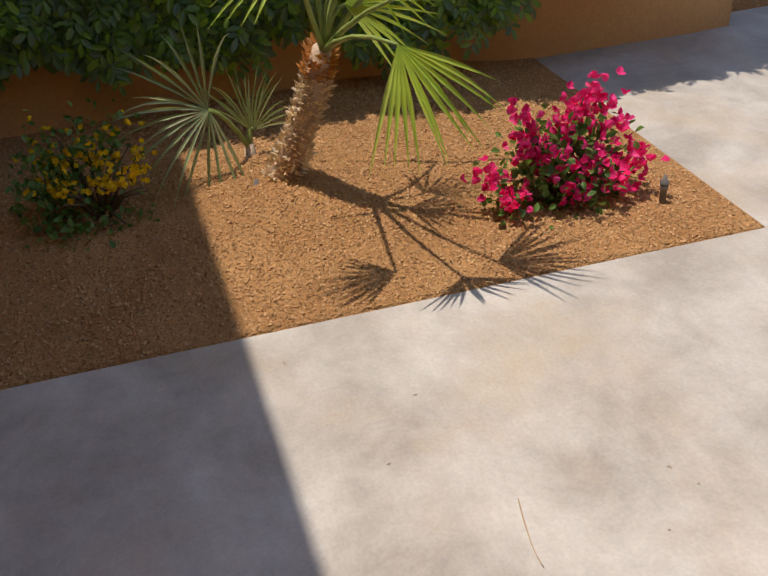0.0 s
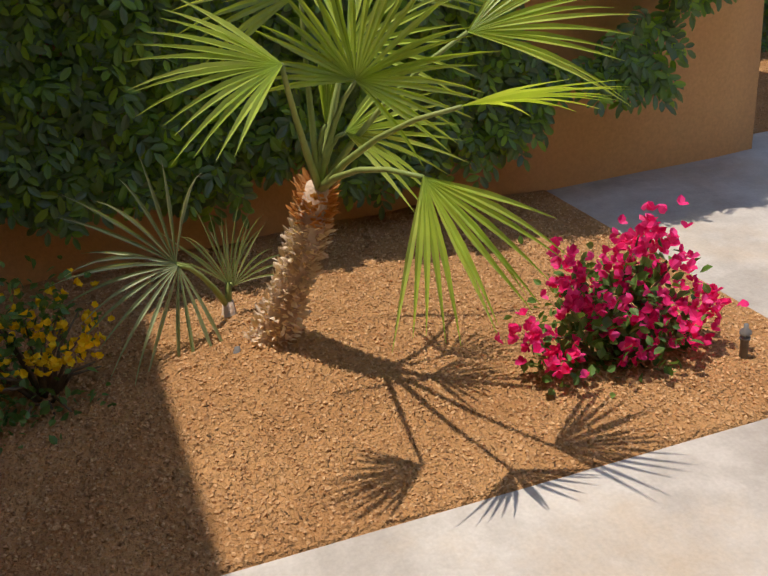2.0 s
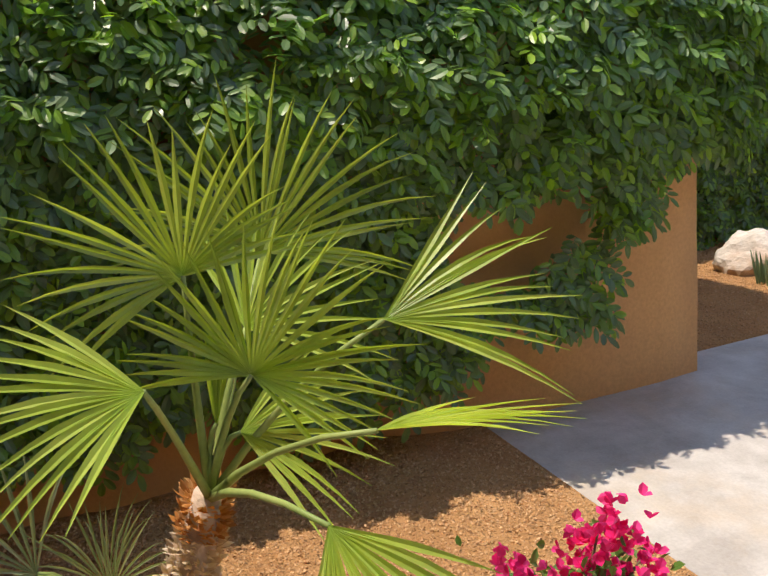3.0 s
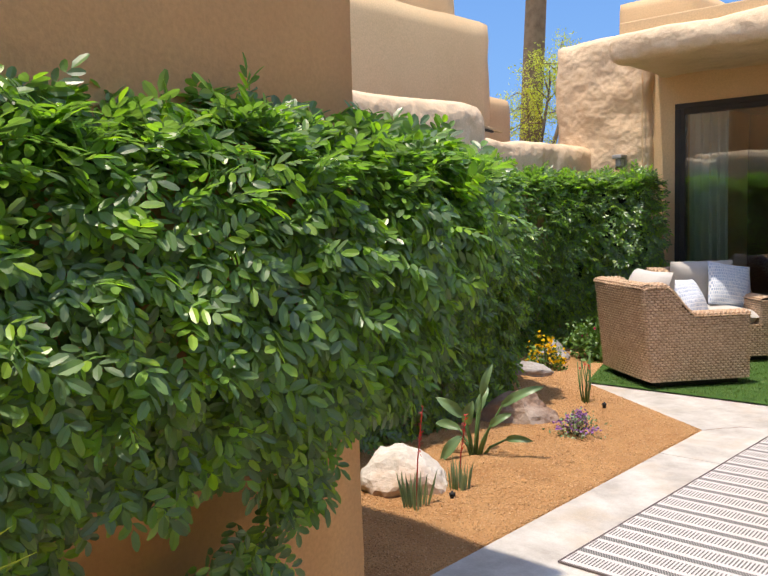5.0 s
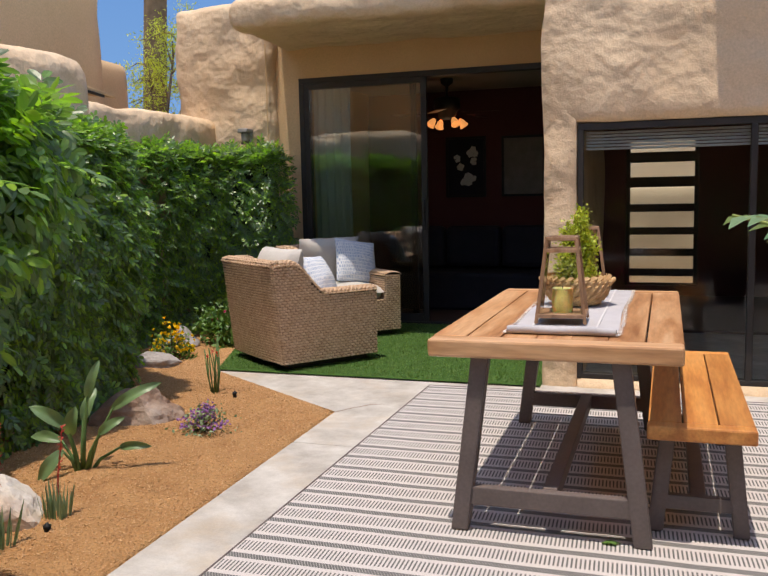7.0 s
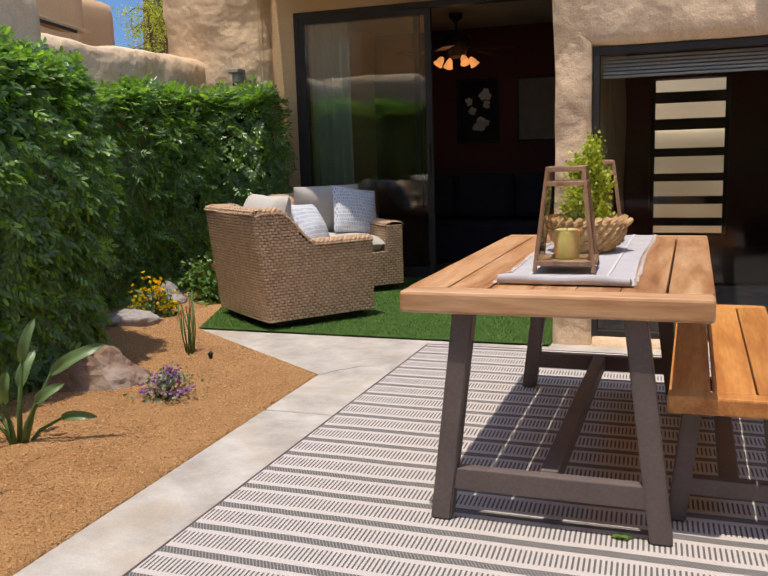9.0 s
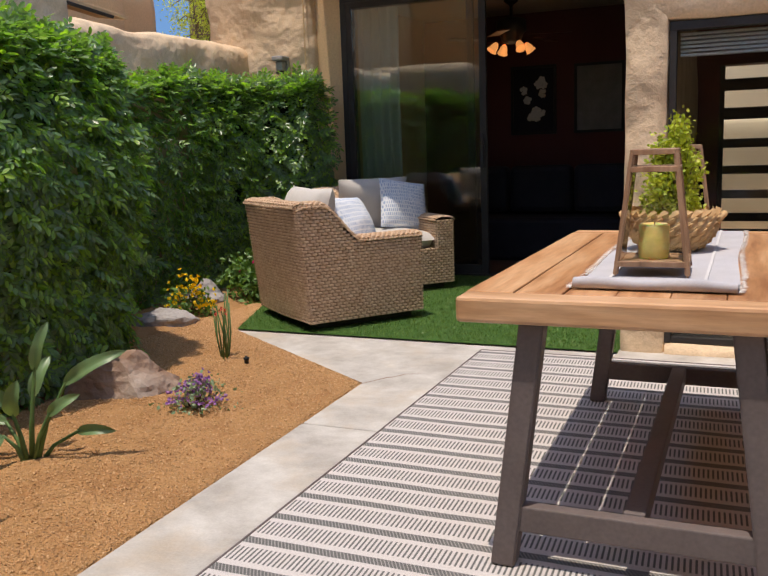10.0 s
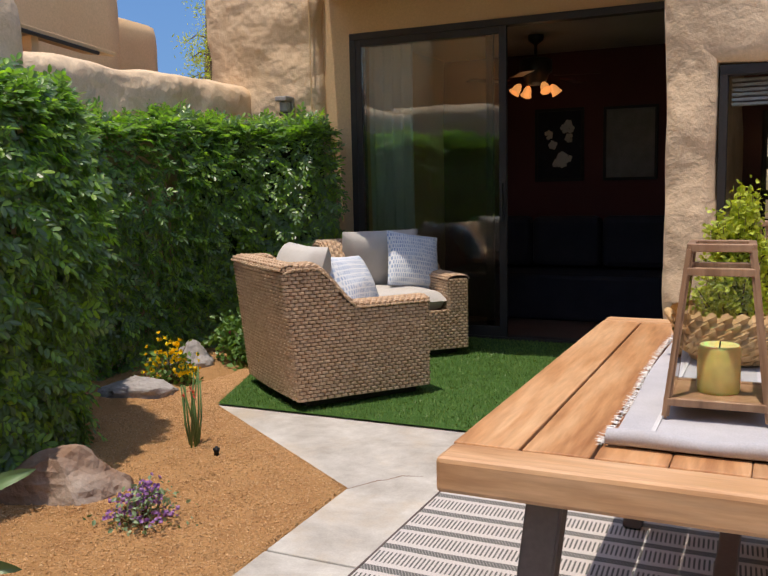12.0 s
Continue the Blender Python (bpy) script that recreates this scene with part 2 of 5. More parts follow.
BASKET = surface("seagrass", (0.42, 0.24, 0.10), (0.66, 0.44, 0.22), None, 30.0, 110.0, 0.75, 0.4, 0.003)
CLOTH_RUN = surface("runner_cloth", (0.43, 0.42, 0.44), (0.50, 0.49, 0.51), None, 10.0, 320.0, 0.95, 0.4, 0.001)
CLOTH_STRIPE = surface("stripe_cloth", (0.54, 0.53, 0.54), (0.63, 0.62, 0.62), None, 10.0, 260.0, 0.95, 0.4, 0.002)
CLOTH_WHITE = surface("white_cotton", (0.72, 0.69, 0.65), (0.80, 0.78, 0.75), None, 10.0, 260.0, 0.95, 0.4, 0.002)
CURTAIN = surface("curtain_cloth", (0.76, 0.80, 0.78), (0.82, 0.86, 0.84), None, 6.0, 200.0, 0.9, 0.2, 0.002)
ROOM_WALL = surface("room_paint", (0.10, 0.035, 0.036), (0.12, 0.042, 0.042), None, 2.0, 90.0, 0.8, 0.1, 0.001)
ROOM_CEIL = surface("room_ceiling", (0.42, 0.38, 0.35), (0.46, 0.42, 0.39), None, 2.0, 60.0, 0.9, 0.2, 0.002)
ROOM_FLOOR = surface("room_tiles", (0.10, 0.06, 0.045), (0.14, 0.085, 0.06), None, 3.0, 50.0, 0.5, 0.1, 0.001)
SOFA = surface("dark_sofa", (0.012, 0.012, 0.02), (0.02, 0.02, 0.03), None, 6.0, 200.0, 0.8, 0.2, 0.002)
CANDLE.node_tree.nodes["Principled BSDF"].inputs["Subsurface Weight"].default_value = 0.8
CANDLE.node_tree.nodes["Principled BSDF"].inputs["Subsurface Scale"].default_value = 0.06
PANE = glass_like("pane", (0.96, 0.99, 0.98), 0.0, 1.9)
PANE_DIM = glass_like("window_pane", (0.95, 0.98, 0.97), 0.0, 1.35)
CLEAR = glass_like("clear_glass", (0.97, 0.98, 0.97), 0.0, 1.33)
BULB = glow("lit_bulb", (1.0, 0.42, 0.13), 0.38)
FAN_WOOD = surface("fan_blade_wood", (0.10, 0.025, 0.018), (0.15, 0.04, 0.03), None, 9.0, 80.0, 0.4, 0.1, 0.001)
BLIND = surface("blind", (0.56, 0.57, 0.57), (0.64, 0.65, 0.65), None, 4.0, 90.0, 0.7, 0.1, 0.001)


def rug_material():
    """Flat-woven stripes along x: charcoal lines, pale bands with short dark ticks."""
    m, nd, lk, p = nodes_of("striped_weave")
    co = nd.new("ShaderNodeTexCoord").outputs["Object"]
    wob = noise_tex(nd, lk, co, 3.0, 2.0)
    sep = nd.new("ShaderNodeSeparateXYZ")
    lk.new(co, sep.inputs[0])

    def mt(op, a, b=0.0, c=0.0):
        n = nd.new("ShaderNodeMath")
        n.operation = op
        for i, v in enumerate((a, b, c)):
            if isinstance(v, (int, float)):
                n.inputs[i].default_value = v
            else:
                lk.new(v, n.inputs[i])
        return n.outputs[0]
    y = mt("ADD", sep.outputs[1], mt("MULTIPLY", mt("SUBTRACT", wob.outputs[0], 0.5), 0.014))
    u = mt("FRACT", mt("ADD", mt("MULTIPLY", y, 1.0 / RUG_PERIOD), 0.16))
    v = mt("FRACT", mt("ADD", mt("MULTIPLY", sep.outputs[0], 1.0 / 0.0155), mt("MULTIPLY", u, 0.5)))
    line = mt("LESS_THAN", u, 0.22)
    tick = mt("MULTIPLY", mt("MULTIPLY", mt("GREATER_THAN", u, 0.38), mt("LESS_THAN", u, 0.86)), mt("LESS_THAN", v, 0.42))
    knit = mt("LESS_THAN", mt("FRACT", mt("ADD", mt("MULTIPLY", sep.outputs[0], 1.0 / 0.0115), mt("MULTIPLY", u, 9.0))), 0.30)
    dark = mt("MAXIMUM", mt("MULTIPLY", line, mt("SUBTRACT", 1.0, mt("MULTIPLY", knit, 0.4))), tick)
    fine = noise_tex(nd, lk, co, 260.0, 2.0)
    pale = ramp(nd, (0.46, 0.425, 0.41), (0.65, 0.61, 0.59), 0.3, 0.7)
    char = ramp(nd, (0.075, 0.075, 0.073), (0.17, 0.17, 0.165), 0.3, 0.7)
    lk.new(fine.outputs[0], pale.inputs[0])
    lk.new(fine.outputs[0], char.inputs[0])
    lk.new(mixed(nd, lk, dark, pale.outputs[0], char.outputs[0]), p.inputs["Base Color"])
    p.inputs["Roughness"].default_value = 0.95
    bp = nd.new("ShaderNodeBump")
    bp.inputs["Strength"].default_value, bp.inputs["Distance"].default_value = 0.6, 0.003
    lk.new(mt("ADD", fine.outputs[0], mt("MULTIPLY", dark, 0.5)), bp.inputs["Height"])
    lk.new(bp.outputs[0], p.inputs["Normal"])
    return m


def print_material():
    """Pillow cloth: pale ground with rows of short blue dashes."""
    m, nd, lk, p = nodes_of("blue_print_cloth")
    co = nd.new("ShaderNodeTexCoord").outputs["Object"]
    b = nd.new("ShaderNodeTexBrick")
    mp = nd.new("ShaderNodeMapping")
    mp.inputs["Rotation"].default_value = (radians(90), 0, 0)
    lk.new(co, mp.inputs[0])
    lk.new(mp.outputs[0], b.inputs["Vector"])
    b.inputs["Scale"].default_value = 1.0
    b.inputs["Brick Width"].default_value, b.inputs["Row Height"].default_value, b.inputs["Mortar Size"].default_value = 0.016, 0.032, 0.0045
    b.inputs["Color1"].default_value, b.inputs["Color2"].default_value = (0.20, 0.31, 0.50, 1), (0.42, 0.52, 0.66, 1)
    b.inputs["Mortar"].default_value = (0.74, 0.76, 0.78, 1)
    n = noise_tex(nd, lk, co, 26.0, 3.0)
    r = ramp(nd, (0, 0, 0), (1, 1, 1), 0.54, 0.68)
    lk.new(n.outputs[0], r.inputs[0])
    lk.new(mixed(nd, lk, r.outputs[0], b.outputs[0], (0.74, 0.76, 0.78)), p.inputs["Base Color"])
    p.inputs["Roughness"].default_value = 0.95
    return m


RUG_PERIOD = 0.1733
RUG = rug_material()
PRINT = print_material()


# ---- mesh helpers ----
def mesh_of(name, bm, material, smooth=False):
    me = bpy.data.meshes.new(name)
    bm.to_mesh(me)
    bm.free()
    for mt in (material if isinstance(material, (list, tuple)) else [material]):
        me.materials.append(mt)
    if smooth:
        me.polygons.foreach_set("use_smooth", [True] * len(me.polygons))
    return me


def raw_mesh(name, verts, faces, material, smooth=False):
    me = bpy.data.meshes.new(name)
    me.from_pydata(verts, [], faces)
    me.materials.append(material)
    if smooth:
        me.polygons.foreach_set("use_smooth", [True] * len(me.polygons))
    me.update()
    return me


def part(name, data, parent, m=None, label=""):
    """One mesh under a thing or under a part."""
    ob = new(name, data)
    ob.parent = parent
    if m is not None:
        ob.matrix_basis = m
    if label:
        ob["label"] = label
    return ob


def thing(name, label, category, m=None, group="", kind="", data=None):
    ob = new(name, data)
    if m is not None:
        ob.matrix_basis = m
    return tagged(ob, label, category, group, kind)


def box_bm(x0, x1, y0, y1, z0, z1, bevel=0.0, seg=2):
    bm = bmesh.new()
    bmesh.ops.create_cube(bm, size=1.0, matrix=Matrix.Translation(((x0 + x1) / 2, (y0 + y1) / 2, (z0 + z1) / 2)) @ Matrix.Diagonal((x1 - x0, y1 - y0, z1 - z0, 1)))
    if bevel:
        bmesh.ops.bevel(bm, geom=bm.edges[:], offset=bevel, segments=seg, affect="EDGES", profile=0.5)
    return bm


def box(name, x0, x1, y0, y1, z0, z1, material, bevel=0.0):
    return mesh_of(name, box_bm(x0, x1, y0, y1, z0, z1, bevel), material)


def adobe(name, lo, hi, r, amp, material, cell=0.12, seed=0.0):
    """A hand-plastered mass: a block with fat rounded edges and an uneven face."""
    lo, hi = Vector(lo), Vector(hi)
    n = [max(2, min(60, int((hi[i] - lo[i]) / cell))) for i in range(3)]
    verts, faces, index = [], [], {}

    def vert(i, j, k):
        key = (i, j, k)
        if key not in index:
            p = Vector((lo[0] + (hi[0] - lo[0]) * i / n[0], lo[1] + (hi[1] - lo[1]) * j / n[1], lo[2] + (hi[2] - lo[2]) * k / n[2]))
            q = Vector([min(max(p[a], lo[a] + r), hi[a] - r) for a in range(3)])
            d = p - q
            if d.length > 1e-6:
                p = q + d.normalized() * r
            w = noise.noise(p * 1.7 + Vector((seed, seed, seed))) + 0.5 * noise.noise(p * 4.3 + Vector((seed, 0, 0)))
            p += (d.normalized() if d.length > 1e-6 else Vector((0, 0, 0))) * w * amp
            index[key] = len(verts)
            verts.append(p)
        return index[key]
    for a in range(3):
        b, c = (a + 1) % 3, (a + 2) % 3
        for side in (0, n[a]):
            for i in range(n[b]):
                for j in range(n[c]):
                    q = []
                    for di, dj in ((0, 0), (1, 0), (1, 1), (0, 1)):
                        v = [0, 0, 0]
                        v[a], v[b], v[c] = side, i + di, j + dj
                        q.append(vert(*v))
                    faces.append(q if side else q[::-1])
    return raw_mesh(name, verts, faces, material, True)


def tube(points, radii, sides=7, cap=True):
    """A tapered round stem along points: verts and faces."""
    vs, fs = [], []
    pts = [Vector(p) for p in points]
    for i, p in enumerate(pts):
        d = (pts[min(i + 1, len(pts) - 1)] - pts[max(i - 1, 0)]).normalized()
        a = d.orthogonal().normalized()
        if abs(d.z) < 0.98:
            a = d.cross(Vector((0, 0, 1))).normalized()
        b = d.cross(a)
        r = radii[i] if isinstance(radii, (list, tuple)) else radii
        for k in range(sides):
            t = 2 * math.pi * k / sides
            vs.append(p + (a * math.cos(t) + b * math.sin(t)) * r)
        if i:
            o = (i - 1) * sides
            for k in range(sides):
                fs.append((o + k, o + (k + 1) % sides, o + sides + (k + 1) % sides, o + sides + k))
    if cap:
        fs.append(tuple(range(sides))[::-1])
        fs.append(tuple(range(len(vs) - sides, len(vs))))
    return vs, fs


class Heap:
    """Gathers loose geometry for one mesh."""

    def __init__(self):
        self.v, self.f = [], []

    def add(self, vs, fs):
        o = len(self.v)
        self.v.extend(vs)
        self.f.extend([tuple(i + o for i in f) for f in fs])

    def mesh(self, name, material, smooth=False):
        return raw_mesh(name, self.v, self.f, material, smooth)


def lathe(profile, sides=20):
    vs, fs = [], []
    for r, z in profile:
        for k in range(sides):
            t = 2 * math.pi * k / sides
            vs.append(Vector((r * math.cos(t), r * math.sin(t), z)))
    for i in range(len(profile) - 1):
        for k in range(sides):
            fs.append((i * sides + k, i * sides + (k + 1) % sides, (i + 1) * sides + (k + 1) % sides, (i + 1) * sides + k))
    return vs, fs


def blob(radius, seed, squash=(1, 1, 1), rough=0.25, sub=3, flat=0.0):
    """An uneven stone: verts and faces with flat breaks."""
    bm = bmesh.new()
    bmesh.ops.create_icosphere(bm, subdivisions=sub, radius=1.0)
    off = Vector((seed * 3.1, seed * 1.7, seed * 0.9))
    rng = random.Random(seed)
    cuts = [(Vector((rng.uniform(-1, 1), rng.uniform(-1, 1), rng.uniform(-0.3, 1))).normalized(), rng.uniform(0.62, 0.9)) for _ in range(7)]
    for v in bm.verts:
        p = v.co.copy()
        for nrm, d in cuts:
            e = p.dot(nrm) - d
            if e > 0:
                p -= nrm * e * 0.85
        p *= 1 + rough * noise.noise(p * 1.5 + off) + 0.35 * rough * noise.noise(p * 5 + off)
        v.co = Vector((p.x * squash[0], p.y * squash[1], p.z * squash[2])) * radius
    return bm


def petal_leaf(base, along, up, length, width, fold=0.25, droop=0.0, segs=3):
    """One pointed leaf, folded on its midrib: verts and faces."""
    along, up = along.normalized(), up.normalized()
    side = along.cross(up)
    if side.length < 1e-4:
        side = along.orthogonal()
    side.normalize()
    up = side.cross(along)
    prof = (0.0, 0.75, 1.0, 0.62, 0.0) if segs == 4 else (0.0, 0.92, 0.95, 0.0)
    n = len(prof) - 1
    vs, fs = [], []
    for i, w in enumerate(prof):
        t = i / n
        c = base + along * length * t - Vector((0, 0, 1)) * droop * length * t * t
        if w == 0.0:
            vs.append(c)
        else:
            e = width * 0.5 * w
            vs += [c - side * e + up * e * fold, c, c + side * e + up * e * fold]
    fs = [(0, 2, 1), (0, 3, 2)]
    for i in range(n - 2):
        o = 1 + 3 * i
        fs += [(o, o + 1, o + 4, o + 3), (o + 1, o + 2, o + 5, o + 4)]
    o, e = 1 + 3 * (n - 2), len(vs) - 1
    fs += [(o, o + 1, e), (o + 1, o + 2, e)]
    return vs, fs


# ---- large structure ----
def bed2_edge(y):
    if y < 0:
        return 0.03 - 0.022 * y
    if y < 0.92:
        return 0.03 - 1.33 * y / 0.92
    if y < 1.9:
        return -1.30 - 0.35 * (y - 0.92) / 0.98
    return -1.65


def strip_mesh(name, y0, y1, left, right, height, material, ny, nx, breaks=()):
    """A ground sheet between two edge lines, with its own relief."""
    ys = sorted(set([y0 + (y1 - y0) * j / ny for j in range(ny + 1)] + list(breaks)))
    vs, fs = [], []
    for y in ys:
        a, b = left(y), right(y)
        for i in range(nx + 1):
            x = a + (b - a) * min(1.0, i / (nx - 1))
            vs.append((x, y, -0.004 if i == nx else height(x, y, min(b - x, y - y0 + 0.02, y1 - y + 0.02))))
    for j in range(len(ys) - 1):
        for i in range(nx):
            o = j * (nx + 1) + i
            fs.append((o, o + 1, o + nx + 2, o + nx + 1))
    return raw_mesh(name, vs, fs, material, True)


def gravel_z(x, y, edge):
    e = max(0.0, min(1.0, edge / 0.35))
    p = Vector((x * 1.3, y * 1.3, 0.3))
    m = 0.04 * math.exp(-((x - 1.07) ** 2 + (y + 5.38) ** 2) / 0.15) - 0.02 * math.exp(-((x - 1.26) ** 2 + (y + 4.99) ** 2) / 0.035)
    return 0.003 + e * (0.022 + 0.025 * noise.noise(p) + 0.012 * noise.noise(p * 4) + m) + 0.005 * noise.noise(p * 26) * e


ground = thing("ground", "bare sandy desert ground around the houses", "ground", kind="structure", data=box("ground", -300, 300, -300, 300, -0.3, -0.06, GRAVEL))
for i, (y0, y1) in enumerate(((-11.0, -0.645), (-0.635, 3.4))):
    tagged(new("patio_%d" % (i + 1), box("patio", -2.9, 6.0, y0, y1, -0.058, 0.0, CONCRETE, 0.006)), "pale stained concrete patio slab", "patio", kind="structure")
bed_palm = tagged(new("gravel_bed_1", strip_mesh("gravel", -11.0, -4.22, lambda y: 0.2, lambda y: 1.767, gravel_z, GRAVEL, 190, 60)), "tan crushed gravel bed with a low mound at the palm", "gravel bed", kind="structure")
bed_court = tagged(new("gravel_bed_2", strip_mesh("gravel", -3.4, 3.3, lambda y: -2.55, bed2_edge, gravel_z, GRAVEL, 150, 60, (0.0, 0.92, 1.9))), "tan crushed gravel bed with a pointed corner", "gravel bed", kind="structure")
turf = tagged(new("turf", strip_mesh("turf", 0.92, 3.38, bed2_edge, lambda y: 1.14, lambda x, y, e: 0.012, TURF_SOIL, 24, 20)), "bright green artificial turf before the sliding door", "turf", kind="structure")

# neighbouring building with the ochre wall
tagged(new("wall_neighbour", adobe("wall", (-6.0, -11.0, -0.3), (0.28, -3.30, 4.45), 0.06, 0.008, STUCCO_ORANGE, 0.2)), "tall ochre stucco wall of the neighbouring house", "wall", kind="structure")
# stepped masses behind the court hedge
tagged(new("wall_court_step", adobe("wall", (-3.0, -3.3, -0.3), (-1.55, -0.05, 2.21), 0.12, 0.03, STUCCO, 0.1, 3.0)), "thick sand stucco wall with a rounded top", "wall", kind="structure")
tagged(new("wall_court_low", adobe("wall", (-3.0, -0.2, -0.3), (-2.58, 3.4, 2.13), 0.10, 0.03, STUCCO, 0.08, 5.0)), "low sand stucco garden wall with a rounded top", "wall", kind="structure")
tagged(new("wall_tower", adobe("wall", (-8.0, -6.0, -0.3), (-3.6, 2.90, 3.60), 0.10, 0.02, STUCCO_PLAIN, 0.2, 7.0)), "tall smooth sand stucco block of the next house", "wall", kind="structure")
tagged(new("wall_tower_top", adobe("wall", (-8.0, -6.0, 3.45), (-3.85, 2.60, 4.7), 0.10, 0.02, STUCCO_PLAIN, 0.2, 8.0)), "upper stucco storey set back on the block", "wall", kind="structure")
tagged(new("wall_tower_pier", adobe("wall", (-4.6, 2.8, -0.3), (-3.9, 3.75, 2.85), 0.10, 0.02, STUCCO_PLAIN, 0.12, 9.0)), "lower stucco pier beside the tall block", "wall", kind="structure")
awning = thing("awning", "tan folded awning board with a dark rod", "awning", pose(-2.8, 1.38, 2.27, 0, 0, 0))
part("board", mesh_of("board", box_bm(-0.20, 0.10, -0.46, 0.42, -0.015, 0.012, 0.004), STUCCO_PLAIN), awning, pose(0, 0, 0, -5, 8, 0))
part("rod", mesh_of("rod", box_bm(0.085, 0.115, -0.46, 0.25, -0.04, -0.016, 0.006), METAL_DARK), awning, pose(0, 0, 0, -5, 8, 0))
part("bracket", mesh_of("bracket", box_bm(-0.22, 0.05, -0.30, -0.24, -0.16, -0.015, 0.004), STUCCO_PLAIN), awning)
# the house
tagged(new("wall_house_left", adobe("wall", (-3.05, 3.30, -0.3), (-1.90, 6.6, 3.30), 0.08, 0.045, STUCCO, 0.08, 11.0)), "sunlit hand-troweled sand stucco wall block", "wall", kind="structure")
tagged(new("wall_door_jamb", box("wall", -1.92, -1.655, 3.42, 3.62, 0.0, 2.9, STUCCO_PLAIN)), "shaded sand stucco strip beside the sliding door", "wall", kind="structure")
tagged(new("wall_door_head", box("wall", -1.655, 1.2, 3.42, 3.62, 2.50, 2.9, STUCCO_PLAIN)), "shaded sand stucco above the sliding door", "wall", kind="structure")
tagged(new("roof_overhang", adobe("overhang", (-1.84, 2.25, 2.80), (1.25, 3.75, 3.08), 0.10, 0.03, STUCCO, 0.07, 13.0)), "deep rounded stucco overhang above the sliding door", "roof", kind="structure")
tagged(new("roof_cap", box("cap", -1.78, 6.0, 2.42, 6.7, 3.085, 3.20, STUCCO_PLAIN, 0.01)), "flat parapet cap on the house roof", "roof", kind="structure")
tagged(new("chimney", adobe("chimney", (-2.60, 4.0, 3.1), (-1.70, 5.0, 3.80), 0.04, 0.01, STUCCO_PLAIN, 0.1, 2.0)), "square stucco chimney on the roof", "chimney", kind="structure")
tagged(new("wall_pillar", adobe("wall", (1.145, 1.0, -0.1), (1.375, 3.5, 2.0), 0.035, 0.02, STUCCO, 0.06, 17.0)), "sunlit rough stucco pier beside the tall window", "wall", kind="structure")
tagged(new("wall_over_window", adobe("wall", (1.145, 1.0, 1.745), (5.2, 1.22, 3.6), 0.035, 0.028, STUCCO, 0.07, 17.0)), "rough sand stucco wall above the tall window", "wall", kind="structure")
tagged(new("wall_window_right", box("wall", 3.0, 5.2, 1.0, 1.22, 0.0, 1.76, STUCCO)), "stucco wall beyond the tall window", "wall", kind="structure")
# unseen slab, added only to cast shade on the wall beyond x 2.2
tagged(new("shade_slab_east", box("overhang", 2.16, 6.0, 0.45, 1.0, 3.1, 3.3, STUCCO_PLAIN)), "unseen slab added to shade the window wall", "roof", kind="structure")
tagged(new("window_sill_wall", adobe("wall", (1.375, 0.99, -0.1), (3.0, 1.2, 0.055), 0.02, 0.01, STUCCO, 0.06, 19.0)), "low stucco sill under the tall window", "wall", kind="structure")
# rooms behind the glass
tagged(new("floor_room", box("floor", -1.9, 5.2, 3.52, 6.6, -0.05, 0.004, ROOM_FLOOR)), "dark tiled floor of the living room", "floor", kind="structure")
tagged(new("ceiling_room", box("ceiling", -1.9, 5.2, 3.62, 6.6, 2.62, 2.78, ROOM_CEIL)), "plain plaster ceiling of the living room", "ceiling", kind="structure")
tagged(new("ceiling_annex", box("ceiling", 1.376, 5.2, 1.22, 3.618, 2.62, 2.78, ROOM_CEIL)), "plain plaster ceiling over the window corner", "ceiling", kind="structure")
BACK = 6.2
for nm, x0, x1, z0, z1 in (("wall_room_1", -1.9, 1.45, 0.0, 2.62), ("wall_room_2", 2.30, 5.2, 0.0, 2.62), ("wall_room_3", 1.45, 2.30, 1.90, 2.62), ("wall_room_4", 1.45, 2.30, 0.0, 0.12)):
    tagged(new(nm, box("wall", x0, x1, BACK, BACK + 0.3, z0, z1, ROOM_WALL)), "dark red painted wall of the living room", "wall", kind="structure")
tagged(new("wall_room_east", box("wall", 5.2, 5.4, 1.0, 6.6, 0.0, 2.9, ROOM_WALL)), "dark red painted end wall", "wall", kind="structure")
tagged(new("wall_back_garden", adobe("wall", (-1.0, 8.6, -0.3), (6.0, 9.0, 2.6), 0.08, 0.03, STUCCO_PALE, 0.15, 23.0)), "sunlit stucco wall seen through the far window", "wall", kind="structure")
tagged(new("wall_back_ledge", adobe("wall", (0.5, 7.6, -0.3), (4.5, 8.0, 1.42), 0.12, 0.03, STUCCO_PALE, 0.12, 29.0)), "rounded low stucco wall beyond the far window", "wall", kind="structure")
# the side the camera comes from
# unseen wall, added under the roof to keep sky light off the bed
tagged(new("sky_block_south", box("wall", 0.30, 4.9, -7.9, -7.6, 0.0, 2.95, STUCCO_ORANGE)), "plain unseen stucco wall added under the patio roof to block sky light", "wall", kind="structure")
# unseen closing wall, near and tall enough to block sky light
tagged(new("sky_block_east", box("wall", 4.9, 5.2, -11.0, 1.0, 0.0, 3.3, STUCCO_PLAIN)), "plain unseen stucco wall closing the side and blocking sky light", "wall", kind="structure")
roof = tagged(new("roof_patio", box("roof", 0.0, 4.9, -4.6, 0.0, 2.95, 3.15, STUCCO_PLAIN)), "flat patio roof that shades the start of the walk", "roof", kind="structure")
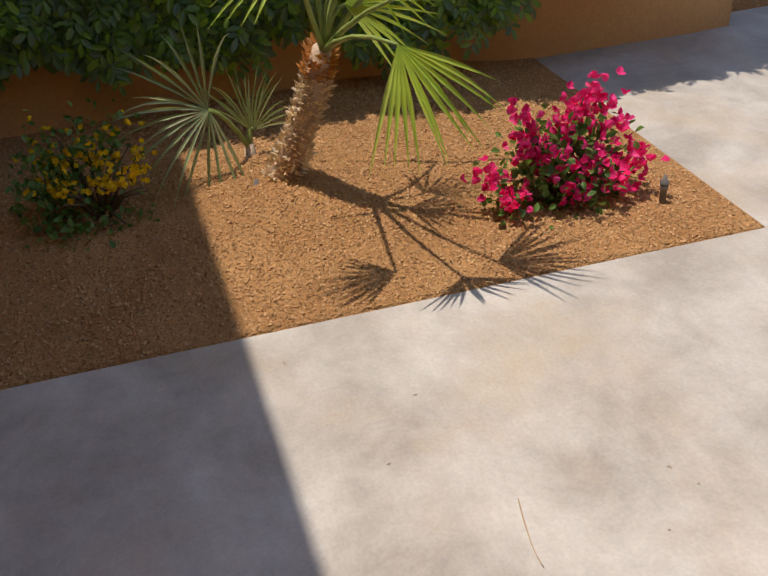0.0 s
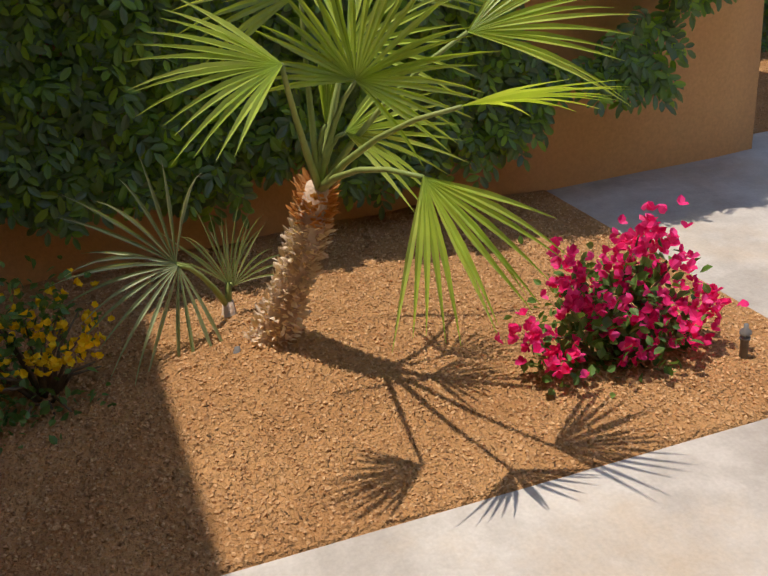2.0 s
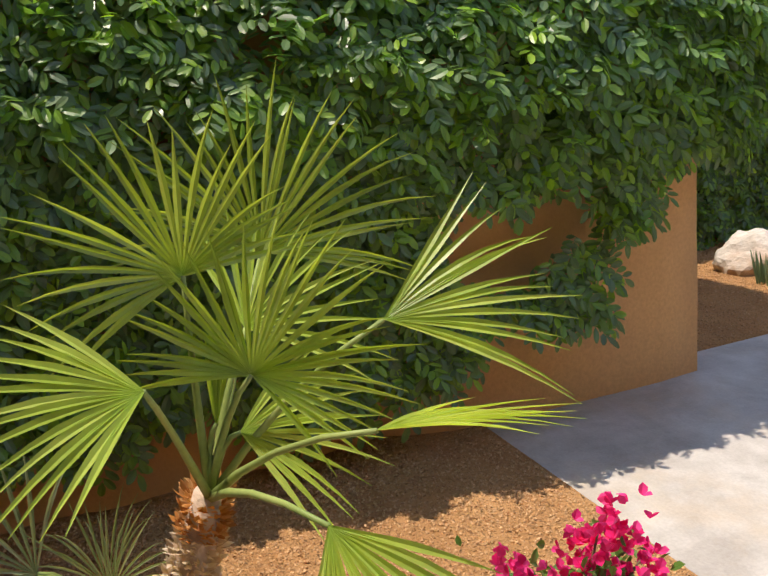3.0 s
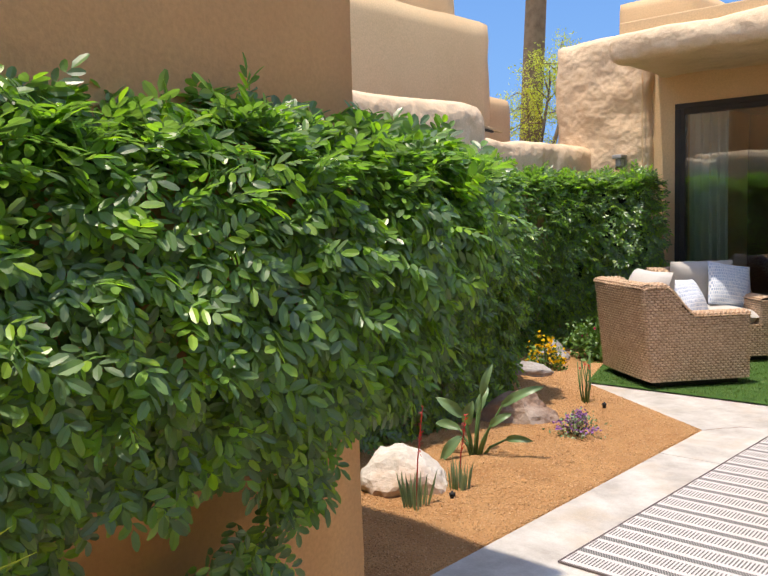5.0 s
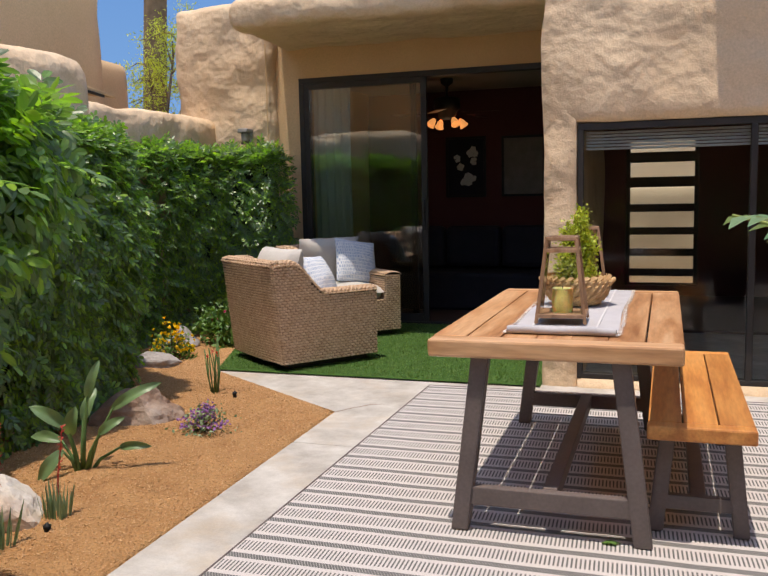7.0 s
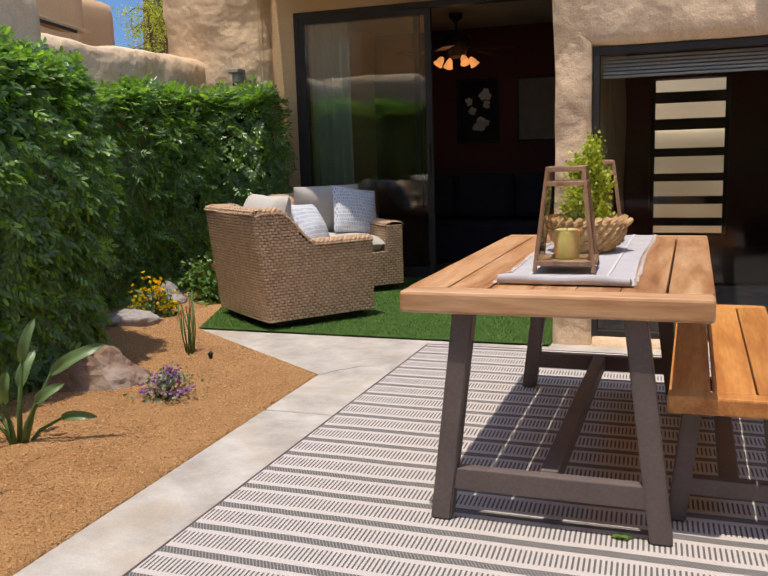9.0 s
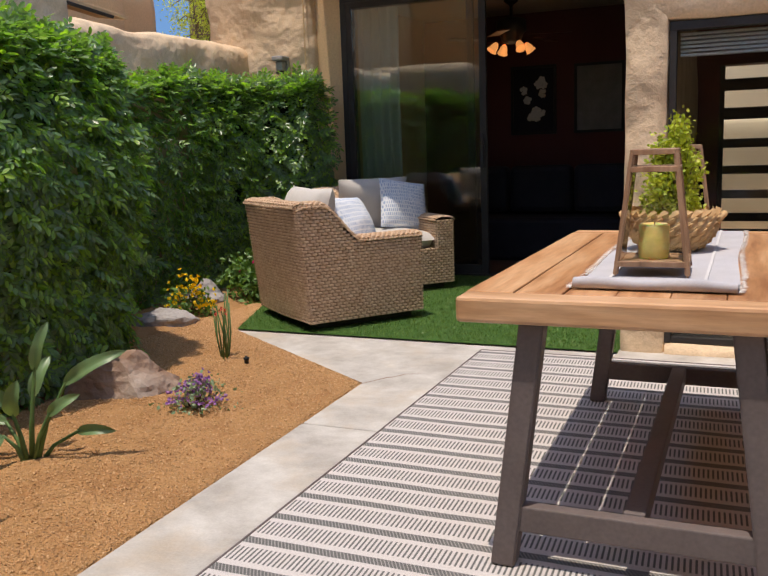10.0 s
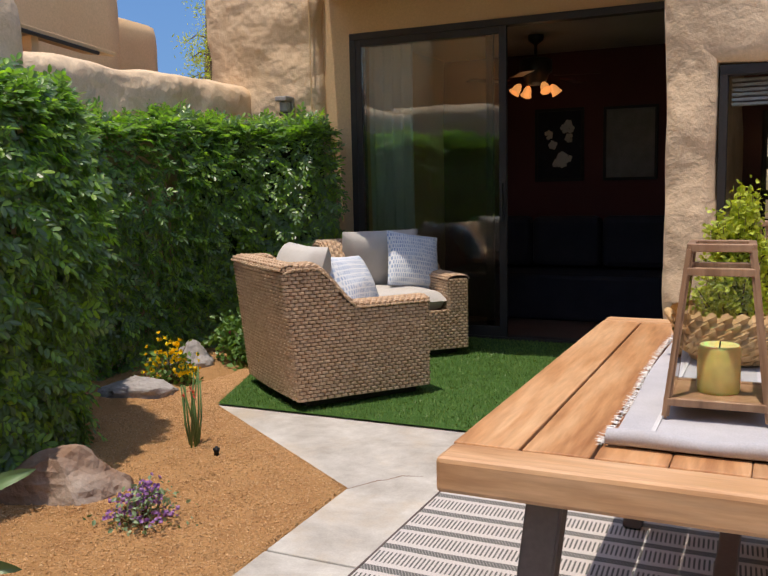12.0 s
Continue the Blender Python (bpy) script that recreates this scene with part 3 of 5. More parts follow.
roof.matrix_basis = pose(0.3, -6.31, 0.0, 0, 0, 3.4)


# ---- sliding door, tall window, far window ----
def frame_bar(parent, name, x0, x1, y0, y1, z0, z1, material=METAL_DARK, label=""):
    return part(name, box(name, x0, x1, y0, y1, z0, z1, material, 0.004), parent, None, label)


door = thing("door_1", "half-open bronze aluminium sliding glass door", "sliding door", kind="structure")
DY = 3.40
frame_bar(door, "head", -1.655, 1.145, DY, DY + 0.10, 2.445, 2.50)
frame_bar(door, "jamb", -1.655, -1.60, DY, DY + 0.10, 0.03, 2.445)
frame_bar(door, "track", -1.655, 1.145, DY, DY + 0.12, 0.0, 0.03)
for x0, x1, yy in ((-1.60, -0.43, DY + 0.055), (-1.60, -0.307, DY + 0.005)):
    leaf = frame_bar(door, "sash", x0, x0 + 0.05, yy, yy + 0.04, 0.03, 2.445)
    for nm, a, b, c, d in (("stile", x1 - 0.06, x1, 0.03, 2.445), ("top_rail", x0 + 0.05, x1 - 0.06, 2.39, 2.445), ("bottom_rail", x0 + 0.05, x1 - 0.06, 0.03, 0.11)):
        frame_bar(leaf, nm, a, b, yy, yy + 0.04, c, d)
    pane = part("pane", box("pane", x0 + 0.05, x1 - 0.06, yy + 0.017, yy + 0.023, 0.11, 2.39, PANE), leaf)
    pane.visible_shadow = False
part("door_handle", box("handle", -0.355, -0.33, DY - 0.03, DY + 0.005, 0.95, 1.25, METAL_DARK, 0.006), door)

window = thing("window_1", "tall bronze-framed window with raised blind", "window", kind="structure")
WY = 1.03
for nm, a, b, c, d in (("top_frame", 1.375, 3.0, 1.70, 1.745), ("left_frame", 1.375, 1.41, 0.055, 1.70), ("right_frame", 2.96, 3.0, 0.055, 1.70), ("bottom_frame", 1.41, 2.96, 0.055, 0.09), ("mullion", 2.42, 2.46, 0.09, 1.70)):
    frame_bar(window, nm, a, b, WY, WY + 0.07, c, d)
for a, b in ((1.41, 2.42), (2.46, 2.96)):
    pn = part("pane", box("pane", a, b, WY + 0.03, WY + 0.036, 0.09, 1.70, PANE_DIM), window)
    pn.visible_shadow = False
for k in range(6):
    part("blind_slat", box("slat", 1.42, 2.95, WY + 0.10, WY + 0.15, 1.575 + k * 0.021, 1.589 + k * 0.021, BLIND, 0.003), window, None, "grey raised blind slat")

far = thing("window_2", "far window with wide dark horizontal slats", "window", kind="structure")
for nm, a, b, c, d in (("left_frame", 1.45, 1.50, 0.12, 1.90), ("right_frame", 2.25, 2.30, 0.12, 1.90)):
    frame_bar(far, nm, a, b, BACK + 0.1, BACK + 0.16, c, d)
for z0, z1 in ((0.12, 0.145), (0.230, 0.322), (0.480, 0.572), (0.744, 0.835), (1.027, 1.123), (1.329, 1.455), (1.633, 1.757)):
    frame_bar(far, "slat", 1.50, 2.25, BACK + 0.1, BACK + 0.15, z0, z1)


# ---- plants: shared scatter ----
def template(verts, faces):
    return np.array([tuple(v) for v in verts], dtype=float), faces


def scatter(heap_v, heap_f, tmpl, pos, z_axis, x_axis, scale):
    """Lay a template at pos with its x along x_axis and z near z_axis."""
    x = x_axis.normalized()
    y = z_axis.cross(x)
    y = y.normalized() if y.length > 1e-5 else x.orthogonal().normalized()
    z = x.cross(y)
    rot = np.array((x, y, z)) * scale
    heap_v.append(tmpl[0] @ rot + np.array(pos))
    heap_f.extend([tuple(i + scatter.n for i in f) for f in tmpl[1]])
    scatter.n += len(tmpl[0])


def finish(heap_v, heap_f, name, material):
    v = np.concatenate(heap_v)
    return raw_mesh(name, v.tolist(), heap_f, material)


def oval_leaf(base, along, up, length, width, fold=0.2, droop=0.1):
    """One blunt oval leaflet, folded on its midrib: verts and faces."""
    along = along.normalized()
    side = along.cross(up).normalized()
    up = side.cross(along)
    vs = [base]
    for t, w in ((0.32, 0.92), (0.74, 0.95), (1.0, 0.34)):
        c, e = base + along * length * t - Vector((0, 0, 1)) * droop * length * t * t, width * 0.5 * w
        vs += [c - side * e + up * e * fold, c, c + side * e + up * e * fold]
    return vs, [(0, 2, 1), (0, 3, 2), (1, 2, 5, 4), (2, 3, 6, 5), (4, 5, 8, 7), (5, 6, 9, 8)]


def compound(seed, pairs=4, size=0.042, wide=0.0195):
    """A pinnate leaf along x: paired oval leaflets and one at its end."""
    rng, h = random.Random(seed), Heap()
    ln = size * 0.58 * pairs
    for i in range(pairs):
        t = (i + 0.5) / pairs
        for s in (-1, 1):
            a = Vector((0.62, s * 0.85, -0.12 + rng.uniform(-0.22, 0.22)))
            h.add(*oval_leaf(Vector((ln * t, 0, -0.2 * ln * t * t)), a, Vector((rng.uniform(-0.2, 0.2), 0, 1)), size * rng.uniform(0.8, 1.12), wide * rng.uniform(0.85, 1.1)))
    h.add(*oval_leaf(Vector((ln, 0, -0.2 * ln)), Vector((1, 0, -0.3)), Vector((0, 0, 1)), size * 1.05, wide))
    return template(h.v, h.f)


COMPOUND = [compound(k) for k in range(6)]


def polyline(points, s):
    """Place and outward normal (to the right of the run) at fraction s."""
    pts = [Vector((p[0], p[1], 0)) for p in points]
    seg = [(b - a).length for a, b in zip(pts, pts[1:])]
    d = s * sum(seg)
    for (a, b), ln in zip(zip(pts, pts[1:]), seg):
        if d <= ln:
            t = (b - a).normalized()
            return a + t * d, Vector((t.y, -t.x, 0))
        d -= ln
    t = (pts[-1] - pts[-2]).normalized()
    return pts[-1], Vector((t.y, -t.x, 0))


def hedge(name, label, points, low, high, count, depth, seed, core_back=0.22, stems=(), core_low=0.1, open_low=0.0, open_from=0.0, crest=0.05, shoulder=0.08):
    """A climbing hedge: leaf sprays over a dark sheet of painted shade, hanging outward and down, upright on top."""
    rng = random.Random(seed)
    ob = thing(name, label, "hedge")
    scatter.n = 0
    hv, hf = [], []
    for _ in range(count):
        s = rng.random()
        c, nrm = polyline(points, s)
        lo, hi = low(s), high(s)
        hi += 0.07 * noise.noise(Vector((c.x * 2.2, c.y * 2.2, seed))) + 0.04 * noise.noise(Vector((c.x * 7, c.y * 7, seed)))
        lo += 0.16 * noise.noise(Vector((c.x * 2.6, c.y * 2.6, seed + 5))) + 0.10 * noise.noise(Vector((c.x * 8, c.y * 8, seed)))
        top = rng.random() < 0.22
        bulge = 0.10 * noise.noise(Vector((c.x * 1.6, c.y * 1.6, seed + 9))) + 0.05 * noise.noise(Vector((c.x * 5, c.y * 5, rng.random())))
        if top:
            z, back = hi - abs(rng.gauss(0, 0.05)), rng.uniform(-0.02, depth)
            z -= 0.10 * max(0.0, 1 - back / 0.12)
        else:
            z, back = rng.uniform(lo, hi - 0.03), abs(rng.gauss(0, 0.07))
        zf = (z - lo) / max(0.1, hi - lo)
        if open_low and not top and s > open_from and 0.5 + 1.5 * noise.noise(Vector((c.x * 2.0, c.y * 3.2, z * 3.4 + seed))) > 1.0 - open_low + zf * 1.3:
            continue
        rise = min(1.0, max(0.0, (zf - 0.15) / 0.50))
        out = bulge * (0.4 + 0.6 * rise) + crest * rise * rise * (3 - 2 * rise) - shoulder * max(0.0, (zf - 0.62) / 0.38) ** 1.8
        p = c + nrm * (out - back) + Vector((0, 0, z))
        tang = Vector((-nrm.y, nrm.x, 0))
        if top:
            ax = nrm * rng.uniform(-0.2, 1.0) + tang * rng.uniform(-0.9, 0.9) + Vector((0, 0, rng.uniform(-0.1, 0.8)))
            up = Vector((0, 0, 1)) + nrm * 0.3
        else:
            lift = max(0.0, zf - 0.6) * 2.0
            ax = nrm * rng.uniform(0.0, 0.7) + tang * rng.uniform(-0.8, 0.8) + Vector((0, 0, rng.uniform(-1.1, 0.0) + lift))
            up = nrm * rng.uniform(0.7, 1.2) + Vector((0, 0, rng.uniform(0.0, 0.9) + lift)) + tang * rng.uniform(-0.5, 0.5)
        scatter(hv, hf, rng.choice(COMPOUND), p, up, ax, rng.uniform(0.75, 1.2))
    part("foliage", finish(hv, hf, "foliage", HEDGE), ob, None, "glossy pinnate green leaves")
    # dark sheet closing the hedge, its colour standing in for inner shade
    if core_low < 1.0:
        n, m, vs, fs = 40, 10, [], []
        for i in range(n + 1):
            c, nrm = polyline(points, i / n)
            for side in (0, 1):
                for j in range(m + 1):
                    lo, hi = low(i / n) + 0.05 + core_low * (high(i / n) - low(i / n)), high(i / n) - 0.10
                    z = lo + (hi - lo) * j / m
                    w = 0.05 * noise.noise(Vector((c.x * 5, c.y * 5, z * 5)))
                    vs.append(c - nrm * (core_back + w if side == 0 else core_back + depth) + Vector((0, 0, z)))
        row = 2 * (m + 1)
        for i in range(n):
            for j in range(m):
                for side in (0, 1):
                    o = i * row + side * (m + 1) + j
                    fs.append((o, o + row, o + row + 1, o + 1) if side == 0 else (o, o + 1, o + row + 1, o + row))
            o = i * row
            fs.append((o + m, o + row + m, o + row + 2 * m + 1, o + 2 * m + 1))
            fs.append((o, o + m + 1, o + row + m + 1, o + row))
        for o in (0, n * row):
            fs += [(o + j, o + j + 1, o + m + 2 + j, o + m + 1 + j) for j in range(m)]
        part("shade_core", raw_mesh("inner", vs, fs, HEDGE_SHADE, True), ob, None, "dark sheet standing in for shaded inner leaves and twigs")
    for s in stems:
        c, nrm = polyline(points, s)
        base = c - nrm * rng.uniform(0.22, 0.28)
        pts = [base + Vector((rng.uniform(-0.01, 0.02) * k, rng.uniform(-0.05, 0.05) * k, 0.3 * k)) for k in range(5)]
        vs, fs = tube(pts, [0.009, 0.008, 0.007, 0.006, 0.004], 6)
        part("stem", raw_mesh("stem", vs, fs, BARK, True), ob, None, "bare woody stem")
    return ob


def wall_hedge_low(s):
    """Its lower edge rises toward the free end."""
    return 0.30 + 0.18 * max(0.0, min(1.0, (s - 0.71) / 0.145)) + 0.46 * max(0.0, min(1.0, (s - 0.845) / 0.13))


hedge("wall_hedge", "clipped climbing hedge hanging on the ochre wall", [(0.45, -7.55), (0.43, -6.5), (0.44, -5.0), (0.50, -4.2), (0.48, -3.35), (0.36, -2.98)],
      wall_hedge_low, lambda s: 1.665, 9600, 0.30, 1, stems=(0.31, 0.36, 0.42, 0.49, 0.57, 0.65), core_low=0.55, open_low=0.66, open_from=0.68, crest=0.17, shoulder=0.26)
hedge("court_hedge", "tall dense climbing hedge along the court wall", [(-1.22, -3.25), (-1.24, -1.6), (-1.27, -0.40), (-1.38, -0.02), (-1.62, 0.14), (-2.05, 0.30)],
      lambda s: 0.02, lambda s: 1.80 - 0.03 * s, 8200, 0.32, 2, crest=0.12, shoulder=0.18)
hedge("corner_hedge", "dense climbing hedge in the corner by the house", [(-1.75, 0.14), (-2.16, 0.48), (-2.36, 1.0), (-2.40, 2.2), (-2.24, 2.78), (-1.84, 2.98), (-1.70, 3.22)],
      lambda s: 0.02, lambda s: 1.80, 6400, 0.3, 3, crest=0.10, shoulder=0.16)


# ---- palms ----
def fan_leaf(parent, name, root, hub, along, normal, length, seed, material=FROND, blades=24, spread=118, droop=0.12, width=0.026, fold=0.0):
    """A fan-palm frond: a stalk from root to hub and pleated blades that split apart toward their tips."""
    rng = random.Random(seed)
    root, hub, along, normal = Vector(root), Vector(hub), Vector(along).normalized(), Vector(normal)
    side = along.cross(normal).normalized()
    normal = side.cross(along).normalized()
    h = Heap()
    for k in range(blades):
        a = radians(-spread + 2 * spread * k / (blades - 1)) + rng.uniform(-0.03, 0.03)
        d = along * math.cos(a) + side * math.sin(a) + normal * (0.10 + fold * abs(math.sin(a)))
        d.normalize()
        ln = length * (0.70 + 0.30 * math.cos(a * 0.8)) * rng.uniform(0.88, 1.08)
        acr = normal.cross(d).normalized()
        up = d.cross(acr)
        n = 6
        vs, fs = [], []
        bend = droop * rng.uniform(0.4, 1.8)
        kink = rng.uniform(-0.06, 0.06)
        for i in range(n + 1):
            t = i / n
            c = hub + d * ln * t - Vector((0, 0, 1)) * bend * ln * t ** 2.6 + acr * kink * ln * t * t
            w = width * (0.18 + 1.1 * t) if t < 0.45 else width * (0.68 * (1 - t) / 0.55 + 0.04)
            vs += [c - acr * w * 0.5 + up * w * 0.32, c, c + acr * w * 0.5 + up * w * 0.32]
        for i in range(n):
            o = 3 * i
            fs += [(o, o + 1, o + 4, o + 3), (o + 1, o + 2, o + 5, o + 4)]
        h.add(vs, fs)
    ob = part(name, h.mesh(name, material), parent)
    mid = (root + hub) / 2 + Vector((0, 0, 0.06)) + (hub - root).cross(Vector((0, 0, 1))) * 0.05
    pts = [root * (1 - t) ** 2 + mid * 2 * t * (1 - t) + hub * t * t for t in (0, 0.25, 0.5, 0.75, 1)]
    vs, fs = tube(pts, [0.009, 0.0075, 0.006, 0.005, 0.004], 6)
    part("stalk", raw_mesh("stalk", vs, fs, STALK, True), ob)
    return ob


palm = thing("fan_palm", "small green fan palm with a leaning shaggy trunk", "palm")
spine = [Vector(p) for p in ((1.045, -5.40, -0.02), (1.09, -5.37, 0.07), (1.15, -5.335, 0.18), (1.21, -5.30, 0.30), (1.255, -5.27, 0.40), (1.285, -5.25, 0.49))]
GIRTH = (0.050, 0.044, 0.036, 0.033, 0.032, 0.024)
vs, fs = tube(spine, list(GIRTH), 12)
trunk = part("trunk", raw_mesh("trunk", vs, fs, TRUNK, True), palm)
rng = random.Random(5)
boots, fresh = Heap(), Heap()
for i in range(1300):
    t = i / 1300 * 4.95
    k = int(t)
    c = spine[k].lerp(spine[k + 1], t - k)
    ax = (spine[k + 1] - spine[k]).normalized()
    a = ax.orthogonal().normalized()
    a.rotate(Matrix.Rotation(i * 2.399 + rng.uniform(-0.3, 0.3), 3, ax))
    r = GIRTH[k] * 0.92
    (fresh if t > 4.1 else boots).add(*petal_leaf(c + a * r, ax * rng.uniform(0.3, 1.0) + a * rng.uniform(0.4, 0.9) + Vector((rng.uniform(-0.3, 0.3), rng.uniform(-0.3, 0.3), 0)), a, rng.uniform(0.014, 0.036), rng.uniform(0.004, 0.016), 0.5, rng.uniform(-0.2, 0.3)))
tagged(part("boot_fibre", boots.mesh("boots", FIBRE), palm, None, "shaggy tan leaf stubs on the trunk"), kind="stuff")
tagged(part("crown_fibre", fresh.mesh("fresh_boots", FIBRE_ORANGE), palm, None, "orange fresh fibre under the crown"), kind="stuff")
NECK = (1.287, -5.248, 0.48)
# hub, along, facing, blade length, half spread, blades
FRONDS = (
    ((1.326, -5.245, 0.868), (-0.05, -0.30, 0.95), (1, -0.1, 0.25), 0.285, 98, 24), ((1.05, -5.06, 0.835), (0.0, 0.20, 1.0), (1, -0.2, 0.2), 0.375, 92, 28),
    ((1.60, -5.345, 0.790), (0.05, -0.97, 0.02), (0.7, 0.1, 0.8), 0.23, 52, 15), ((1.361, -5.167, 0.703), (0.15, 0.36, 0.90), (1, -0.3, 0.35), 0.285, 112, 30),
    ((1.44, -4.969, 0.775), (0.05, 1.0, 0.16), (0.85, -0.2, 0.5), 0.30, 38, 14), ((1.648, -5.071, 0.692), (0.26, 0.95, -0.03), (-0.3, 0.05, 1), 0.275, 55, 15),
    ((1.683, -5.157, 0.598), (0.44, 0.33, -0.80), (0.85, -0.1, 0.5), 0.255, 44, 14), ((1.33, -5.19, 0.60), (0.12, 0.9, -0.12), (0.6, -0.1, 0.8), 0.24, 60, 14),
    ((1.318, -5.225, 0.62), (0.03, 0.10, 1.0), (1, 0.0, 0.0), 0.20, 7, 6), ((1.22, -5.14, 0.74), (-0.2, 0.75, 0.55), (0.8, -0.4, 0.5), 0.27, 70, 14),
)
for i, (hub, along, nrm, ln, spread, blades) in enumerate(FRONDS):
    fan_leaf(palm, "frond", NECK, hub, along, nrm, ln, 20 + i, FROND, blades, spread, 0.10, 0.018)

pup = thing("young_palm", "young grey-green fan palm with sparse drooping fans", "palm")
vs, fs = tube([(0.900, -5.455, 0.0), (0.905, -5.450, 0.055), (0.905, -5.445, 0.11)], [0.027, 0.023, 0.014], 8)
part("trunk", raw_mesh("trunk", vs, fs, TRUNK, True), pup)
for i, (hub, along, nrm, ln, mt, nb, sp) in enumerate((
        ((1.00, -5.555, 0.275), (-0.05, -0.45, 0.85), (0.9, 0.1, 0.4), 0.32, FROND_GREY, 9, 46), ((1.01, -5.552, 0.272), (0.05, -0.85, -0.22), (0.8, 0.0, 0.6), 0.27, FROND_GREY, 8, 40),
        ((1.01, -5.550, 0.270), (0.18, -0.05, -0.85), (0.9, 0.1, 0.2), 0.29, FROND_GREY, 5, 26),
        ((0.90, -5.435, 0.15), (-0.06, -0.10, 0.95), (1, 0.1, 0.3), 0.27, FROND_GREY, 13, 36), ((0.91, -5.425, 0.15), (0.05, 0.45, 0.75), (0.9, -0.3, 0.4), 0.21, FROND_GREY, 9, 40))):
    fan_leaf(pup, "frond", (0.905, -5.445, 0.09), hub, along, nrm, ln, 60 + i, mt, nb, sp, 0.2, 0.015 if i < 3 else 0.009)


def feather_leaf(parent, root, tip, rise, seed, blade_len=0.26, pairs=16):
    """A pinnate frond: an arching rib with narrow leaflets on both sides."""
    rng = random.Random(seed)
    root, tip = Vector(root), Vector(tip)
    mid = (root + tip) / 2 + Vector((0, 0, rise))
    rib = [root * (1 - s) ** 2 + mid * 2 * s * (1 - s) + tip * s * s for s in [k / 10 for k in range(11)]]
    h = Heap()
    for k in range(pairs):
        s = 0.25 + 0.74 * k / pairs
        j = min(9, int(s * 10))
        c = rib[j].lerp(rib[j + 1], s * 10 - j)
        d = (rib[j + 1] - rib[j]).normalized()
        out = d.cross(Vector((0, 0, 1))).normalized()
        for sd in (-1, 1):
            h.add(*petal_leaf(c, d * 0.7 + out * sd + Vector((0, 0, 0.15)), Vector((0, 0, 1)), blade_len * math.sin((0.25 + 0.7 * s) * math.pi) * rng.uniform(0.9, 1.1), 0.024, 0.4, 0.35))
    ob = part("frond", h.mesh("frond", BANANA), parent)
    vs, fs = tube(rib, [0.009 - 0.0007 * k for k in range(11)], 6)
    part("rib", raw_mesh("rib", vs, fs, STALK, True), ob)


pot_at = Vector((2.63, -3.53, 0.0))
tub = thing("planter_pot", "dark round planter pot on the patio", "pot", Matrix.Translation(pot_at))
vs, fs = lathe([(0.001, 0.002), (0.15, 0.002), (0.20, 0.34), (0.215, 0.36), (0.20, 0.37), (0.18, 0.33), (0.001, 0.32)], 24)
part("body", raw_mesh("body", vs, fs, BLACK, True), tub)
areca = thing("potted_palm", "feathery potted palm with thin canes", "palm", Matrix.Translation(pot_at + Vector((0, 0, 0.32))))
rng = random.Random(15)
for k in range(7):
    a = k * 0.9
    tip = Vector((math.cos(a) * 0.62, math.sin(a) * 0.62, rng.uniform(0.75, 1.25)))
    if k == 3:
        tip = Vector((-0.62, 0.02, 0.96))
    if k == 4:
        tip = Vector((-0.46, 0.06, 1.36))
    feather_leaf(areca, (0.04 * math.cos(a), 0.04 * math.sin(a), 0.0), tip, 0.45, 300 + k)


# ---- shrubs and small plants ----
def leaf_template(length, width, fold=0.3, droop=0.1):
    return template(*petal_leaf(Vector((0, 0, 0)), Vector((1, 0, 0)), Vector((0, 0, 1)), length, width, fold, droop))


def rand_dir(rng, up=0.0):
    v = Vector((rng.gauss(0, 1), rng.gauss(0, 1), rng.gauss(0, 1) + up))
    return v.normalized()


